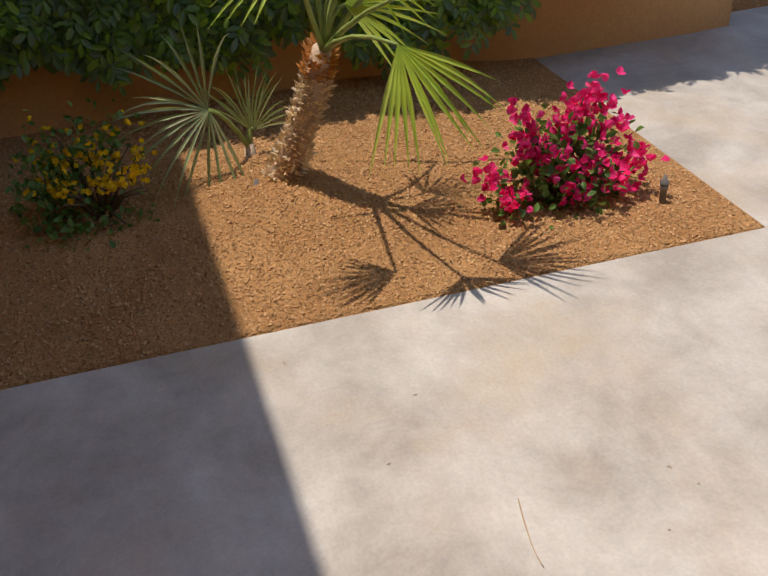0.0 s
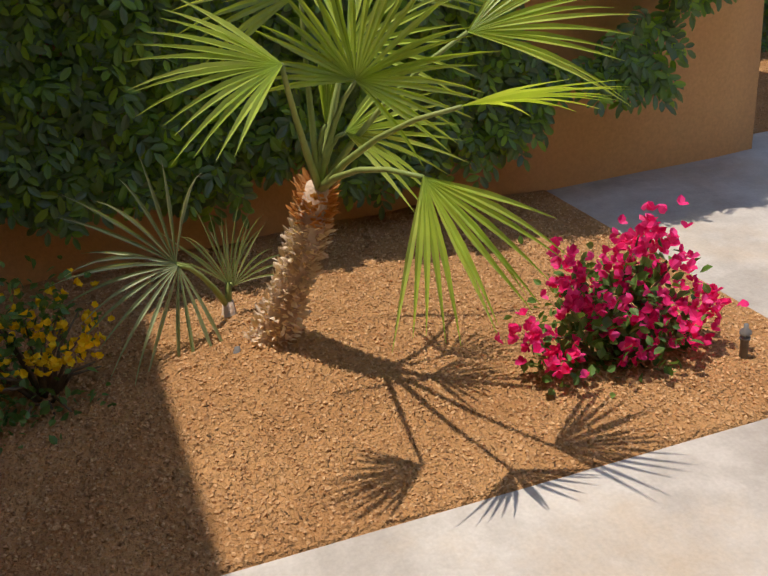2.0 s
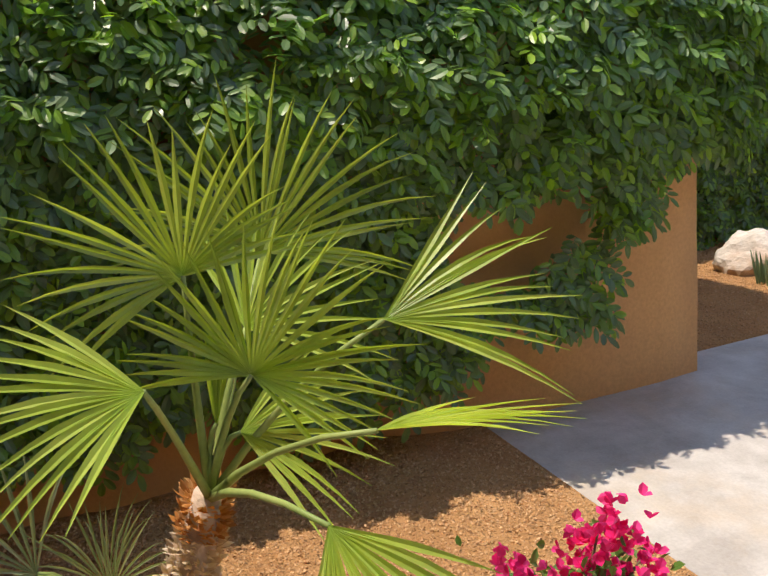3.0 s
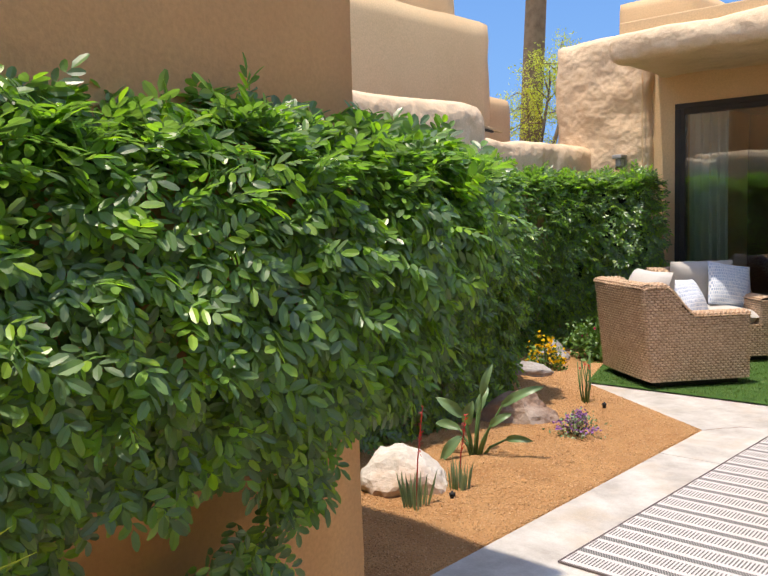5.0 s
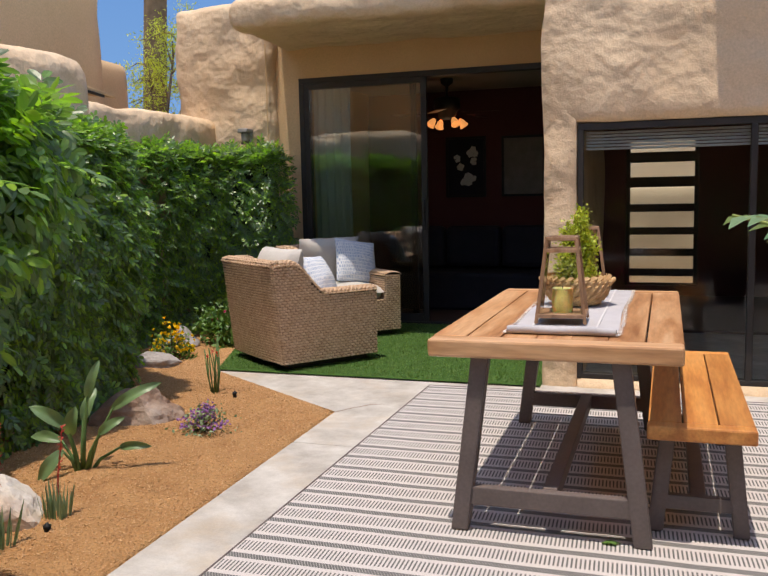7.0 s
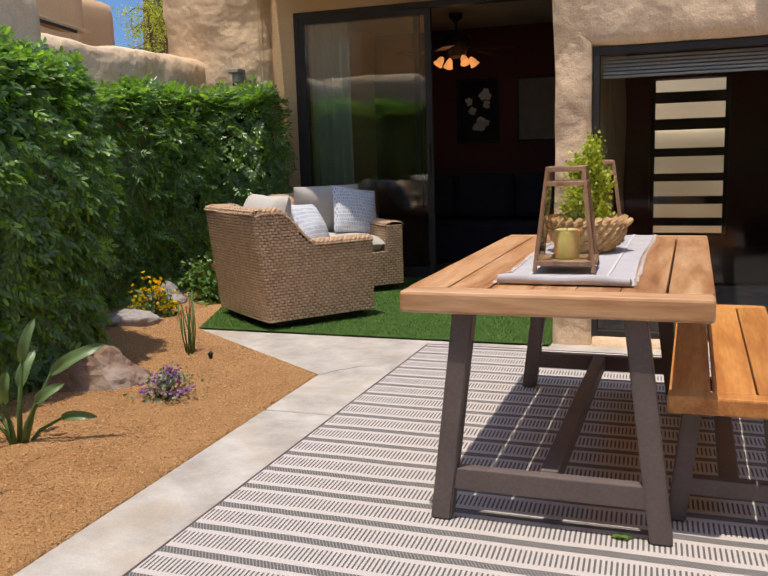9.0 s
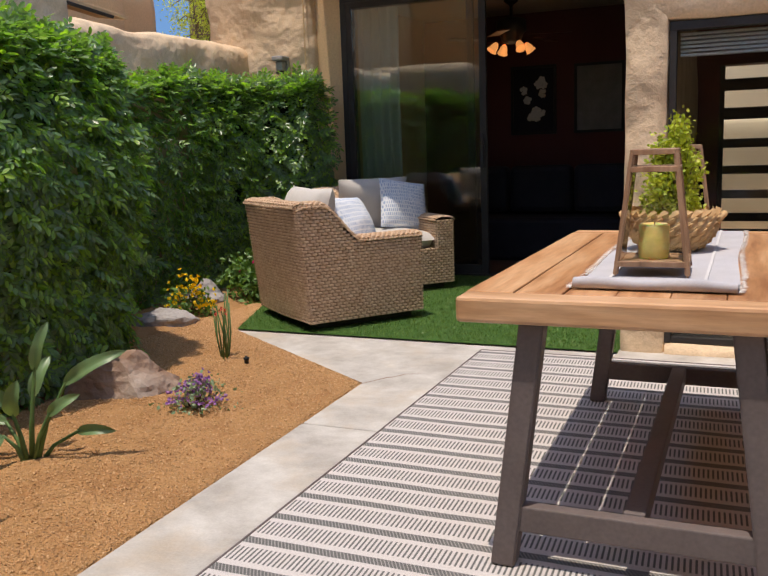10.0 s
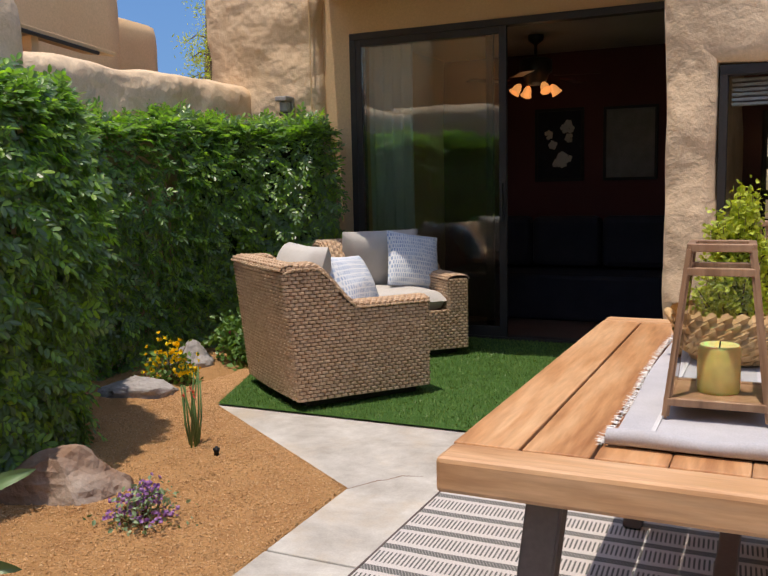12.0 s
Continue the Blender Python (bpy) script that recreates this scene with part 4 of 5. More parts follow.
def shrub(name, label, centre, radii, seed, leaves, leaf_size, leaf_mat, flowers=0, flower_size=0.03, flower_mat=None, stems=14, top_flowers=0.0, petals=3, clumps=12, flower_label="", sprigs=()):
    """A loose shrub: stems, leaves in clumps with gaps, and blossoms of a few petals."""
    rng = random.Random(seed)
    ob = thing(name, label, "shrub", Matrix.Translation(centre))
    tips = []
    for k in range(len(sprigs) or stems):
        d = rand_dir(rng, 0.9)
        tip = Vector(sprigs[k]) if sprigs else Vector((d.x * radii[0], d.y * radii[1], abs(d.z) * radii[2])) * rng.uniform(0.75, 1.0)
        vs, fs = tube([Vector((0, 0, -0.01)), tip * 0.5 + Vector((0, 0, 0.03)), tip], [0.006, 0.004, 0.002], 5)
        part("stem", raw_mesh("stem", vs, fs, BARK, True), ob)
        tips.append(tip)
    blobs = [t * 0.62 for t in tips] if sprigs else []
    for _ in range(0 if sprigs else clumps):
        d = rand_dir(rng, 0.5)
        blobs.append(Vector((d.x * radii[0], d.y * radii[1], abs(d.z) * radii[2])) * rng.uniform(0.5, 0.9))
    scatter.n = 0
    hv, hf, tm = [], [], leaf_template(leaf_size, leaf_size * 0.6)
    for _ in range(leaves):
        b = rng.choice(blobs)
        p = b + Vector((rng.gauss(0, radii[0] * 0.22), rng.gauss(0, radii[1] * 0.22), rng.gauss(0, radii[2] * 0.18)))
        p.z = max(0.01, p.z)
        scatter(hv, hf, tm, p, rand_dir(rng, 1.2), rand_dir(rng, 0.1), rng.uniform(0.6, 1.25))
    part("foliage", finish(hv, hf, "foliage", leaf_mat), ob)
    if flowers:
        scatter.n = 0
        hv, hf, tm = [], [], leaf_template(flower_size, flower_size * 0.8, 0.5, -0.2)
        fb = tips if sprigs else [rng.choice(blobs + tips) for _ in range(clumps * 3)]
        loose = 0.105 if sprigs else 0.14
        for _ in range(flowers):
            b = rng.choice(fb)
            p = b * rng.uniform(0.9, 1.06) + Vector((rng.gauss(0, radii[0] * loose), rng.gauss(0, radii[1] * loose), rng.gauss(0, radii[2] * loose)))
            p.z = max(0.03 + top_flowers * radii[2], p.z)
            f = rand_dir(rng, 0.5)
            s = f.orthogonal().normalized()
            for k in range(petals):
                q = s.copy()
                q.rotate(Matrix.Rotation(k * 2 * math.pi / petals + rng.uniform(-0.2, 0.2), 3, f))
                scatter(hv, hf, tm, p, f, q + f * 0.6, rng.uniform(0.8, 1.2))
        part("blossoms", finish(hv, hf, "blossoms", flower_mat), ob, None, flower_label)
    return ob


BRACT_SPRIGS = ((0, -0.10, 0.275), (0, 0.065, 0.31), (-0.02, 0.11, 0.28), (0, 0.16, 0.225), (0.06, 0.215, 0.10), (0.03, 0.19, 0.16), (0.02, -0.20, 0.13), (0.03, -0.10, 0.18),
                (0.06, -0.03, 0.16), (0.06, 0.08, 0.16), (0.08, 0.02, 0.09), (0.09, 0.13, 0.08), (0.05, -0.16, 0.07), (-0.08, 0.10, 0.20), (-0.10, -0.05, 0.18), (0, 0.03, 0.22))
shrub("bougainvillea", "low bougainvillea covered in magenta bracts", (1.445, -4.66, 0.0), (0.20, 0.25, 0.28), 11, 900, 0.030, LEAF_MID, 400, 0.0205, PETAL, 16, 0.10, 3, 16, "bright magenta bracts", BRACT_SPRIGS)
shrub("yellow_daisy_bush", "shaded bushy plant with small yellow flowers", (1.037, -5.911, 0.0), (0.18, 0.20, 0.29), 12, 1100, 0.026, LEAF_MID, 190, 0.014, YELLOW, 26, 0.45, 6, 14, "yellow daisy flowers")
shrub("round_shrub", "compact dark green shrub beside the hedge", (-1.80, 2.0, 0.0), (0.27, 0.27, 0.42), 13, 1900, 0.046, LEAF_MID, 5, 0.02, PETAL, 16, 0.5, 3, 16)
shrub("yellow_bush", "small bush with golden yellow flowers", (-1.88, 1.22, 0.0), (0.21, 0.19, 0.31), 14, 480, 0.036, LEAF_MID, 120, 0.022, YELLOW, 16, 0.2, 5, 10, "golden yellow flowers")
shrub("purple_flower_plant", "low mound of small purple flowers", (-0.50, -0.65, 0.0), (0.17, 0.14, 0.15), 15, 460, 0.022, BLUE_GREEN, 170, 0.013, PURPLE, 18, 0.3, 4, 10, "small purple flowers")


def rock(name, label, place, size, seed, material, turn=0.0):
    bm = blob(1.0, seed, size, 0.22, 4)
    return thing(name, label, "rock", pose(*place, 0, 0, turn), data=mesh_of("rock", bm, material, False))


rock("boulder", "pale white boulder with a brown flank", (-0.66, -2.08, 0.06), (0.23, 0.19, 0.19), 3, ROCK_WHITE, 30)
rock("boulder", "reddish brown angular boulder under the hedge", (-0.97, -0.55, 0.05), (0.26, 0.19, 0.19), 4, ROCK_BROWN, 40)
rock("boulder", "flat grey boulder by the yellow bush", (-1.90, 0.92, 0.03), (0.25, 0.17, 0.11), 6, ROCK_GREY, 35)
rock("boulder", "grey boulder at the foot of the corner hedge", (-2.12, 1.72, 0.03), (0.17, 0.15, 0.15), 8, ROCK_GREY, 10)


def blade_leaf(h, base, tip, width, up, arch=0.05, n=6):
    """A long strap or paddle leaf from base to tip."""
    base, tip = Vector(base), Vector(tip)
    d = tip - base
    side = d.cross(Vector(up))
    side = side.normalized() if side.length > 1e-4 else d.orthogonal().normalized()
    vs, fs = [], []
    for i in range(n + 1):
        t = i / n
        c = base + d * t + Vector((0, 0, 1)) * arch * math.sin(t * math.pi)
        w = width * math.sin(min(1.0, 0.12 + t * 0.95) * math.pi) ** 0.7 if i < n else 0.001
        nn = side.cross(d).normalized()
        vs += [c - side * w * 0.5 + nn * w * 0.18, c, c + side * w * 0.5 + nn * w * 0.18]
    for i in range(n):
        o = 3 * i
        fs += [(o, o + 1, o + 4, o + 3), (o + 1, o + 2, o + 5, o + 4)]
    h.add(vs, fs)


def paddle(parent, knee, tip, width, face):
    """A broad paddle leaf with a pale midrib fold and a soft droop, on a round stalk."""
    knee, tip = Vector(knee), Vector(tip)
    d = tip - knee
    side = d.cross(Vector(face)).normalized()
    nn = side.cross(d).normalized()
    vs, fs, n = [], [], 9
    for i in range(n + 1):
        t = i / n
        w = width * (math.sin(math.pi * min(1.0, 0.06 + 0.94 * t ** 0.85)) ** 0.6 if i < n else 0.02)
        c = knee + d * t + nn * 0.10 * d.length * math.sin(t * math.pi) - Vector((0, 0, 0.10)) * d.length * t * t
        wave = 0.10 * width * math.sin(t * 9)
        vs += [c - side * w * 0.5 + nn * (w * 0.22 + wave), c - side * w * 0.22 + nn * w * 0.10, c, c + side * w * 0.22 + nn * w * 0.10, c + side * w * 0.5 + nn * (w * 0.22 - wave)]
    for i in range(n):
        for k in range(4):
            o = 5 * i + k
            fs.append((o, o + 1, o + 6, o + 5))
    ob = part("leaf", raw_mesh("leaf", vs, fs, BANANA, True), parent)
    vs, fs = tube([Vector((knee.x * 0.12, knee.y * 0.12, 0)), knee * 0.5 + Vector((0, 0, 0.02)), knee, knee + d * 0.25], [0.011, 0.008, 0.006, 0.003], 7)
    part("stalk", raw_mesh("stalk", vs, fs, STEM_GREEN, True), ob)


bop = thing("bird_of_paradise", "young bird of paradise with paddle leaves", "plant", Matrix.Translation((-0.69, -1.44, 0.0)))
# across, back, up of knee and tip; width
for (a, b, c), (e, f, g), w in (((0.04, 0.03, 0.38), (0.10, 0.05, 0.58), 0.062), ((0.16, 0.0, 0.33), (0.39, 0.03, 0.47), 0.07), ((0.10, -0.03, 0.22), (0.22, -0.02, 0.31), 0.06),
                                ((-0.035, -0.02, 0.22), (0.005, -0.05, 0.38), 0.085), ((0.175, 0.04, 0.13), (0.33, 0.02, 0.15), 0.055), ((-0.07, 0.03, 0.25), (-0.22, 0.0, 0.38), 0.085),
                                ((-0.07, -0.04, 0.15), (-0.18, -0.08, 0.02), 0.08), ((-0.10, 0.06, 0.17), (-0.26, 0.12, 0.20), 0.07), ((0.0, 0.08, 0.26), (0.05, 0.16, 0.42), 0.07)):
    paddle(bop, (0.917 * a - 0.4 * b, 0.4 * a + 0.917 * b, c), (0.917 * e - 0.4 * f, 0.4 * e + 0.917 * f, g), w * 0.78, (0.45, -0.85, 0.5))


def spiky(name, label, place, leaves, height, width, seed, spread=0.35, mat=BLUE_GREEN, spike=0.0):
    rng = random.Random(seed)
    ob = thing(name, label, "plant", Matrix.Translation(place))
    h = Heap()
    for _ in range(leaves):
        d = Vector((rng.uniform(-1, 1), rng.uniform(-1, 1), 0)) * spread
        ln = height * rng.uniform(0.6, 1.0)
        blade_leaf(h, Vector((d.x * 0.1, d.y * 0.1, 0)), Vector((d.x * ln, d.y * ln, ln)), width, (rng.uniform(-1, 1), rng.uniform(-1, 1), 0.2), 0.0, 4)
    part("leaves", h.mesh("leaves", mat), ob)
    if spike:
        vs, fs = tube([(0, 0, 0), (0.01, 0.01, spike * 0.5), (0.03, 0.03, spike)], [0.004, 0.0035, 0.002], 5)
        st = part("flower_stalk", raw_mesh("stalk", vs, fs, RED_BUD), ob, None, "thin pink flower spike")
        b = Heap()
        for k in range(26):
            z = spike * (0.55 + 0.45 * k / 26)
            b.add(*petal_leaf(Vector((0.03 * z / spike, 0.03 * z / spike, z)), rand_dir(rng, 0.6), Vector((0, 0, 1)), 0.02, 0.009))
        part("buds", b.mesh("buds", RED_BUD), st)
    return ob


spiky("aloe", "small blue-green clump with a pink flower spike", (-0.41, -2.28, 0.01), 38, 0.20, 0.013, 31, 0.4, BLUE_GREEN, 0.50)
spiky("aloe", "small blue-green clump with a fading flower spike", (-0.41, -1.95, 0.01), 34, 0.18, 0.012, 32, 0.4, BLUE_GREEN, 0.40)
cact = thing("slipper_plant", "upright bundle of thin green cactus-like stems", "plant", Matrix.Translation((-0.88, 0.16, 0.0)))
rng = random.Random(41)
for k in range(10):
    a, r = rng.uniform(0, 6.28), rng.uniform(0.008, 0.036)
    top = Vector((math.cos(a) * r * 2.6, math.sin(a) * r * 2.6, rng.uniform(0.26, 0.46)))
    b0 = Vector((math.cos(a) * r, math.sin(a) * r, 0))
    vs, fs = tube([b0, (b0 + top) / 2 + Vector((rng.uniform(-0.02, 0.02), rng.uniform(-0.02, 0.02), 0)), top], [0.0046, 0.0046, 0.0034], 6)
    st = part("stem", raw_mesh("stem", vs, fs, STEM_GREEN, True), cact)
    if k < 3:
        b = Heap()
        for q in range(6):
            b.add(*petal_leaf(top, rand_dir(rng, 1.0), Vector((0, 0, 1)), 0.025, 0.01))
        part("bud", b.mesh("bud", RED_BUD), st)


def garden_stake(name, label, place, height, r, head, material):
    ob = thing(name, label, "garden light", Matrix.Translation(place))
    vs, fs = lathe([(0.001, 0.0), (r, 0.0), (r, height * 0.62), (r * 1.25, height * 0.63), (r * 1.25, height * 0.70), (r * 0.9, height * 0.71), (r * 0.9, height * 0.76)], 14)
    part("body", raw_mesh("body", vs, fs, material, True), ob)
    vs, fs = lathe([(r * 1.4, height * 0.76), (r * 1.4, height * 0.84), (r * 0.6, height * 0.90), (r * 0.55, height), (0.001, height)], 14)
    part("cap", raw_mesh("cap", vs, fs, head, True), ob)
    return ob


garden_stake("sprinkler_head", "grey plastic sprinkler riser standing in gravel", (1.575, -4.406, 0.0), 0.10, 0.009, PVC_GREY, PVC_GREY)
garden_stake("spotlight_stake", "short pale ground spotlight at the palm foot", (1.114, -5.458, 0.0), 0.08, 0.013, PVC_GREY, PVC_GREY)
for pl in ((-0.34, -2.09, 0.01), (-0.70, 0.09, 0.01)):
    garden_stake("drip_emitter", "small black irrigation stake in the gravel", pl, 0.06, 0.012, BLACK, BLACK)


# ---- furniture ----
def weave(fn, nu, nv, thick=0.0075, keep=None):
    """Woven strands: a raised pillow for each visible strand of a basket weave over the surface fn(u, v)."""
    h = Heap()

    def nrm(u, v):
        e = 0.01
        a, b = fn(min(u + e, 1), v) - fn(max(u - e, 0), v), fn(u, min(v + e, 1)) - fn(u, max(v - e, 0))
        n = a.cross(b)
        return n.normalized() if n.length > 1e-9 else Vector((0, 0, 1))
    for j in range(nv):
        for i in range(-1, nu):
            sh = 0.5 * (j % 2)
            u0, u1 = (i + sh + 0.03) / nu, (i + 1 + sh - 0.03) / nu
            if u1 <= 0 or u0 >= 1:
                continue
            u0, u1 = max(0.0, u0), min(1.0, u1)
            v0, v1 = (j + 0.06) / nv, (j + 0.94) / nv
            um, vm = (u0 + u1) / 2, (v0 + v1) / 2
            if keep and not keep(um, vm):
                continue
            n = nrm(um, vm)
            q = [fn(u0, v0), fn(u1, v0), fn(u1, v1), fn(u0, v1)]
            du, dv = (u1 - u0) * 0.22, (v1 - v0) * 0.2
            t = [fn(u0 + du, v0 + dv) + n * thick, fn(u1 - du, v0 + dv) + n * thick, fn(u1 - du, v1 - dv) + n * thick, fn(u0 + du, v1 - dv) + n * thick]
            h.add(q + t, [(4, 5, 6, 7), (0, 1, 5, 4), (1, 2, 6, 5), (2, 3, 7, 6), (3, 0, 4, 7)])
    return h


def sheet(fn, nu, nv):
    vs = [fn(i / nu, j / nv) for j in range(nv + 1) for i in range(nu + 1)]
    fs = [(j * (nu + 1) + i, j * (nu + 1) + i + 1, (j + 1) * (nu + 1) + i + 1, (j + 1) * (nu + 1) + i) for j in range(nv) for i in range(nu)]
    return vs, fs


def puffy(w, d, h, round_power=4.0, puff=0.18, n=16):
    """A stuffed cushion lying flat, centred, with soft seams."""
    vs, fs = [], []
    for side in (1, -1):
        o = len(vs)
        for j in range(n + 1):
            for i in range(n + 1):
                x, y = 2 * i / n - 1, 2 * j / n - 1
                f = (max(0.0, 1 - abs(x) ** round_power) * max(0.0, 1 - abs(y) ** round_power)) ** 0.42
                pinch = 1 - 0.05 * (1 - abs(x)) * (abs(y) > 0.99) - 0.05 * (1 - abs(y)) * (abs(x) > 0.99)
                wr = 0.012 * noise.noise(Vector((x * 2.4, y * 2.4, side * 3.0 + w)))
                vs.append(Vector((x * w / 2 * pinch, y * d / 2 * pinch, side * (h / 2 * f) * (1 + puff * (1 - x * x) * (1 - y * y)) + wr * f)))
        for j in range(n):
            for i in range(n):
                q = (o + j * (n + 1) + i, o + j * (n + 1) + i + 1, o + (j + 1) * (n + 1) + i + 1, o + (j + 1) * (n + 1) + i)
                fs.append(q if side > 0 else q[::-1])
    return vs, fs


CW, CD, ARM, BACKH, LOW = 0.44, 0.41, 0.565, 0.80, 0.055


def x_back(z):
    return -CD - 0.085 * max(0.0, z) / BACKH


def chair_top(u):
    t = max(0.0, min(1.0, (u - 0.19) / 0.30))
    return BACKH + (ARM - BACKH) * t * t * (3 - 2 * t) - 0.02 * max(0.0, 1 - u / 0.06)


def wicker_panel(parent, name, fn, nu, nv, keep=None):
    """Straight rows of woven strands over fn, left out where keep says so, on a dark sheet that paints the shade
    between them.
    """
    h = weave(fn, nu, nv, 0.0105, keep)
    ob = tagged(part(name, h.mesh(name, WICKER), parent), kind="stuff")
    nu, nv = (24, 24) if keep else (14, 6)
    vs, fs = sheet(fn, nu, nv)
    # dark sheet behind the strands: gap shade put into its colour
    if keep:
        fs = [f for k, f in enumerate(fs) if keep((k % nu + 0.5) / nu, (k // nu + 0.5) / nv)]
    part("shade_backing", raw_mesh("shade_backing", vs, fs, WICKER_SHADE), ob)
    return ob


def wicker_chair(m, label, group):
    ob = thing("wicker_armchair", label, "armchair", m, group)
    span = BACKH - LOW

    def at(u, z, y):
        xb = x_back(z)
        return Vector((xb + (CD - xb) * u, y, z))

    def below(u, v, z0=LOW):
        return z0 + v * (BACKH - z0) < chair_top(u) - 0.004
    wicker_panel(ob, "side_panel", lambda u, v: at(u, LOW + v * span, -CW), 20, 36, below)
    wicker_panel(ob, "side_panel", lambda u, v: at(1 - u, LOW + v * span, CW), 20, 36, lambda u, v: below(1 - u, v))
    wicker_panel(ob, "back_panel", lambda u, v: Vector((x_back(LOW + v * span) - 0.018 * math.sin(u * math.pi), CW - 2 * CW * u, LOW + v * span)), 19, 36)
    wicker_panel(ob, "front_panel", lambda u, v: Vector((CD, -CW + 2 * CW * u, LOW + v * 0.29)), 19, 14)
    for y0, y1 in ((-CW, -CW + 0.15), (CW - 0.15, CW)):
        wicker_panel(ob, "arm_front", lambda u, v: Vector((CD + 0.002, y0 + (y1 - y0) * u, LOW + 0.29 + v * (ARM - LOW - 0.29))), 4, 11)

        def roll(u, v):
            a = math.pi * (1 - v)
            p = at(u * 1.01, chair_top(u), 0)
            return Vector((p.x, (y0 + y1) / 2 + 0.084 * math.cos(a), p.z - 0.012 + 0.034 * math.sin(a) ** 0.7))
        wicker_panel(ob, "arm_top", roll, 24, 8)
        inner = (y1, 1) if y0 < 0 else (y0, -1)
        if inner[1] > 0:
            wicker_panel(ob, "arm_inside", lambda u, v: at(1 - u, 0.30 + v * (BACKH - 0.30), inner[0]), 20, 24, lambda u, v: below(1 - u, v, 0.30))
        else:
            wicker_panel(ob, "arm_inside", lambda u, v: at(u, 0.30 + v * (BACKH - 0.30), inner[0]), 20, 24, lambda u, v: below(u, v, 0.30))

    def back_roll(u, v):
        a = math.pi * (1 - v)
        return Vector((x_back(BACKH) + 0.052 + 0.066 * math.cos(a), CW - 2 * CW * u, BACKH - 0.014 + 0.036 * math.sin(a) ** 0.7))
    wicker_panel(ob, "back_top", back_roll, 19, 7)
    wicker_panel(ob, "back_inside", lambda u, v: Vector((x_back(0.3 + v * 0.5) + 0.11, -CW + 0.14 + (2 * CW - 0.28) * u, 0.30 + v * 0.5)), 13, 24)
    # seat deck, coloured dark like the shade between the strands
    part("seat_deck", box("deck", -CD - 0.03, CD - 0.01, -CW + 0.02, CW - 0.02, 0.27, 0.335, WICKER_SHADE), ob)
    # black block fills the gap below the wicker, painting its shade
    part("base", box("base", -CD + 0.06, CD - 0.06, -CW + 0.06, CW - 0.06, 0.012, LOW + 0.02, BLACK), ob, None, "black block standing in for the shaded gap under the chair")
    return ob


def cushion_set(m, tilt_pillow, group):
    seat = thing("seat_cushion", "light grey linen seat cushion on the armchair", "cushion", m @ pose(0.05, 0, 0.405), group)
    vs, fs = puffy(0.70, 0.58, 0.145, 8.0, 0.12)
    part("cover", raw_mesh("cover", vs, fs, CUSHION, True), seat)
    back = thing("back_cushion", "light grey linen back cushion leaning in the armchair", "cushion", m @ pose(-0.24, 0, 0.675, 0, -72, 0), group)
    vs, fs = puffy(0.47, 0.62, 0.21, 3.2, 0.22)
    part("cover", raw_mesh("cover", vs, fs, CUSHION, True), back)
    pil = thing("throw_pillow", "white throw pillow with a blue dashed print", "pillow", m @ tilt_pillow, group)
    vs, fs = puffy(0.43, 0.43, 0.15, 2.2, 0.3)
    part("cover", raw_mesh("cover", [Vector((v.x, v.z, v.y)) for v in vs], [f[::-1] for f in fs], PRINT, True), pil)


turn_a = math.degrees(math.atan2(0.63, 0.49))
ca = pose(-0.73 + 0.245 - 0.345, 0.93 + 0.315 + 0.27, 0.012, 0, 0, turn_a)
cb = pose(-1.00, 2.70, 0.012, 0, 0, -44)
wicker_chair(ca, "brown woven wicker armchair standing on turf with its back turned", "wicker armchairs")
wicker_chair(cb, "brown woven wicker armchair on turf beside the sliding door", "wicker armchairs")
cushion_set(ca, pose(0.06, -0.15, 0.63, -26, 4, 34), "armchair cushions")
cushion_set(cb, pose(0.0, 0.19, 0.67, -22, 10, 92), "armchair cushions")


def board(parent, name, x0, x1, y0, y1, z0, z1, material, bevel=0.006, label=""):
    return part(name, box(name, x0, x1, y0, y1, z0, z1, material, bevel), parent, None, label)


def beam(parent, name, a, b, w, d, material=LEG_PAINT):
    """A square-cut beam between two points: w across x, d across y."""
    a, b = Vector(a), Vector(b)
    vs = []
    for p in (a, b):
        for sx, sy in ((-1, -1), (1, -1), (1, 1), (-1, 1)):
            vs.append(p + Vector((sx * w / 2, sy * d / 2, 0)))
    bm = bmesh.new()
    bv = [bm.verts.new(v) for v in vs]
    for f in ((3, 2, 1, 0), (4, 5, 6, 7), (0, 1, 5, 4), (1, 2, 6, 5), (2, 3, 7, 6), (3, 0, 4, 7)):
        bm.faces.new([bv[i] for i in f])
    bmesh.ops.bevel(bm, geom=bm.edges[:], offset=0.005, segments=2, affect="EDGES")
    return part(name, mesh_of(name, bm, material), parent)


TX0, TX1, TY0, TY1, TZ = 1.075, 2.0, -1.62, 0.095, 0.765
table = thing("dining_table", "warm acacia plank dining table on dark trestle legs", "table")
wid = (TX1 - TX0) / 7
for k in range(7):
    board(table, "plank", TX0 + wid * k + (0.0 if k == 0 else 0.0035 if k in (1, 2, 6) else 0.0007), TX0 + wid * (k + 1) - (0.0 if k == 6 else 0.0035 if k in (0, 1, 5) else 0.0007), TY0 + 0.10, TY1 - 0.10, TZ - 0.032, TZ, TABLE_WOOD, 0.003)
for y0, y1 in ((TY0, TY0 + 0.098), (TY1 - 0.098, TY1)):
    board(table, "end_board", TX0, TX1, y0, y1, TZ - 0.068, TZ + 0.0006, EDGE_WOOD, 0.010)
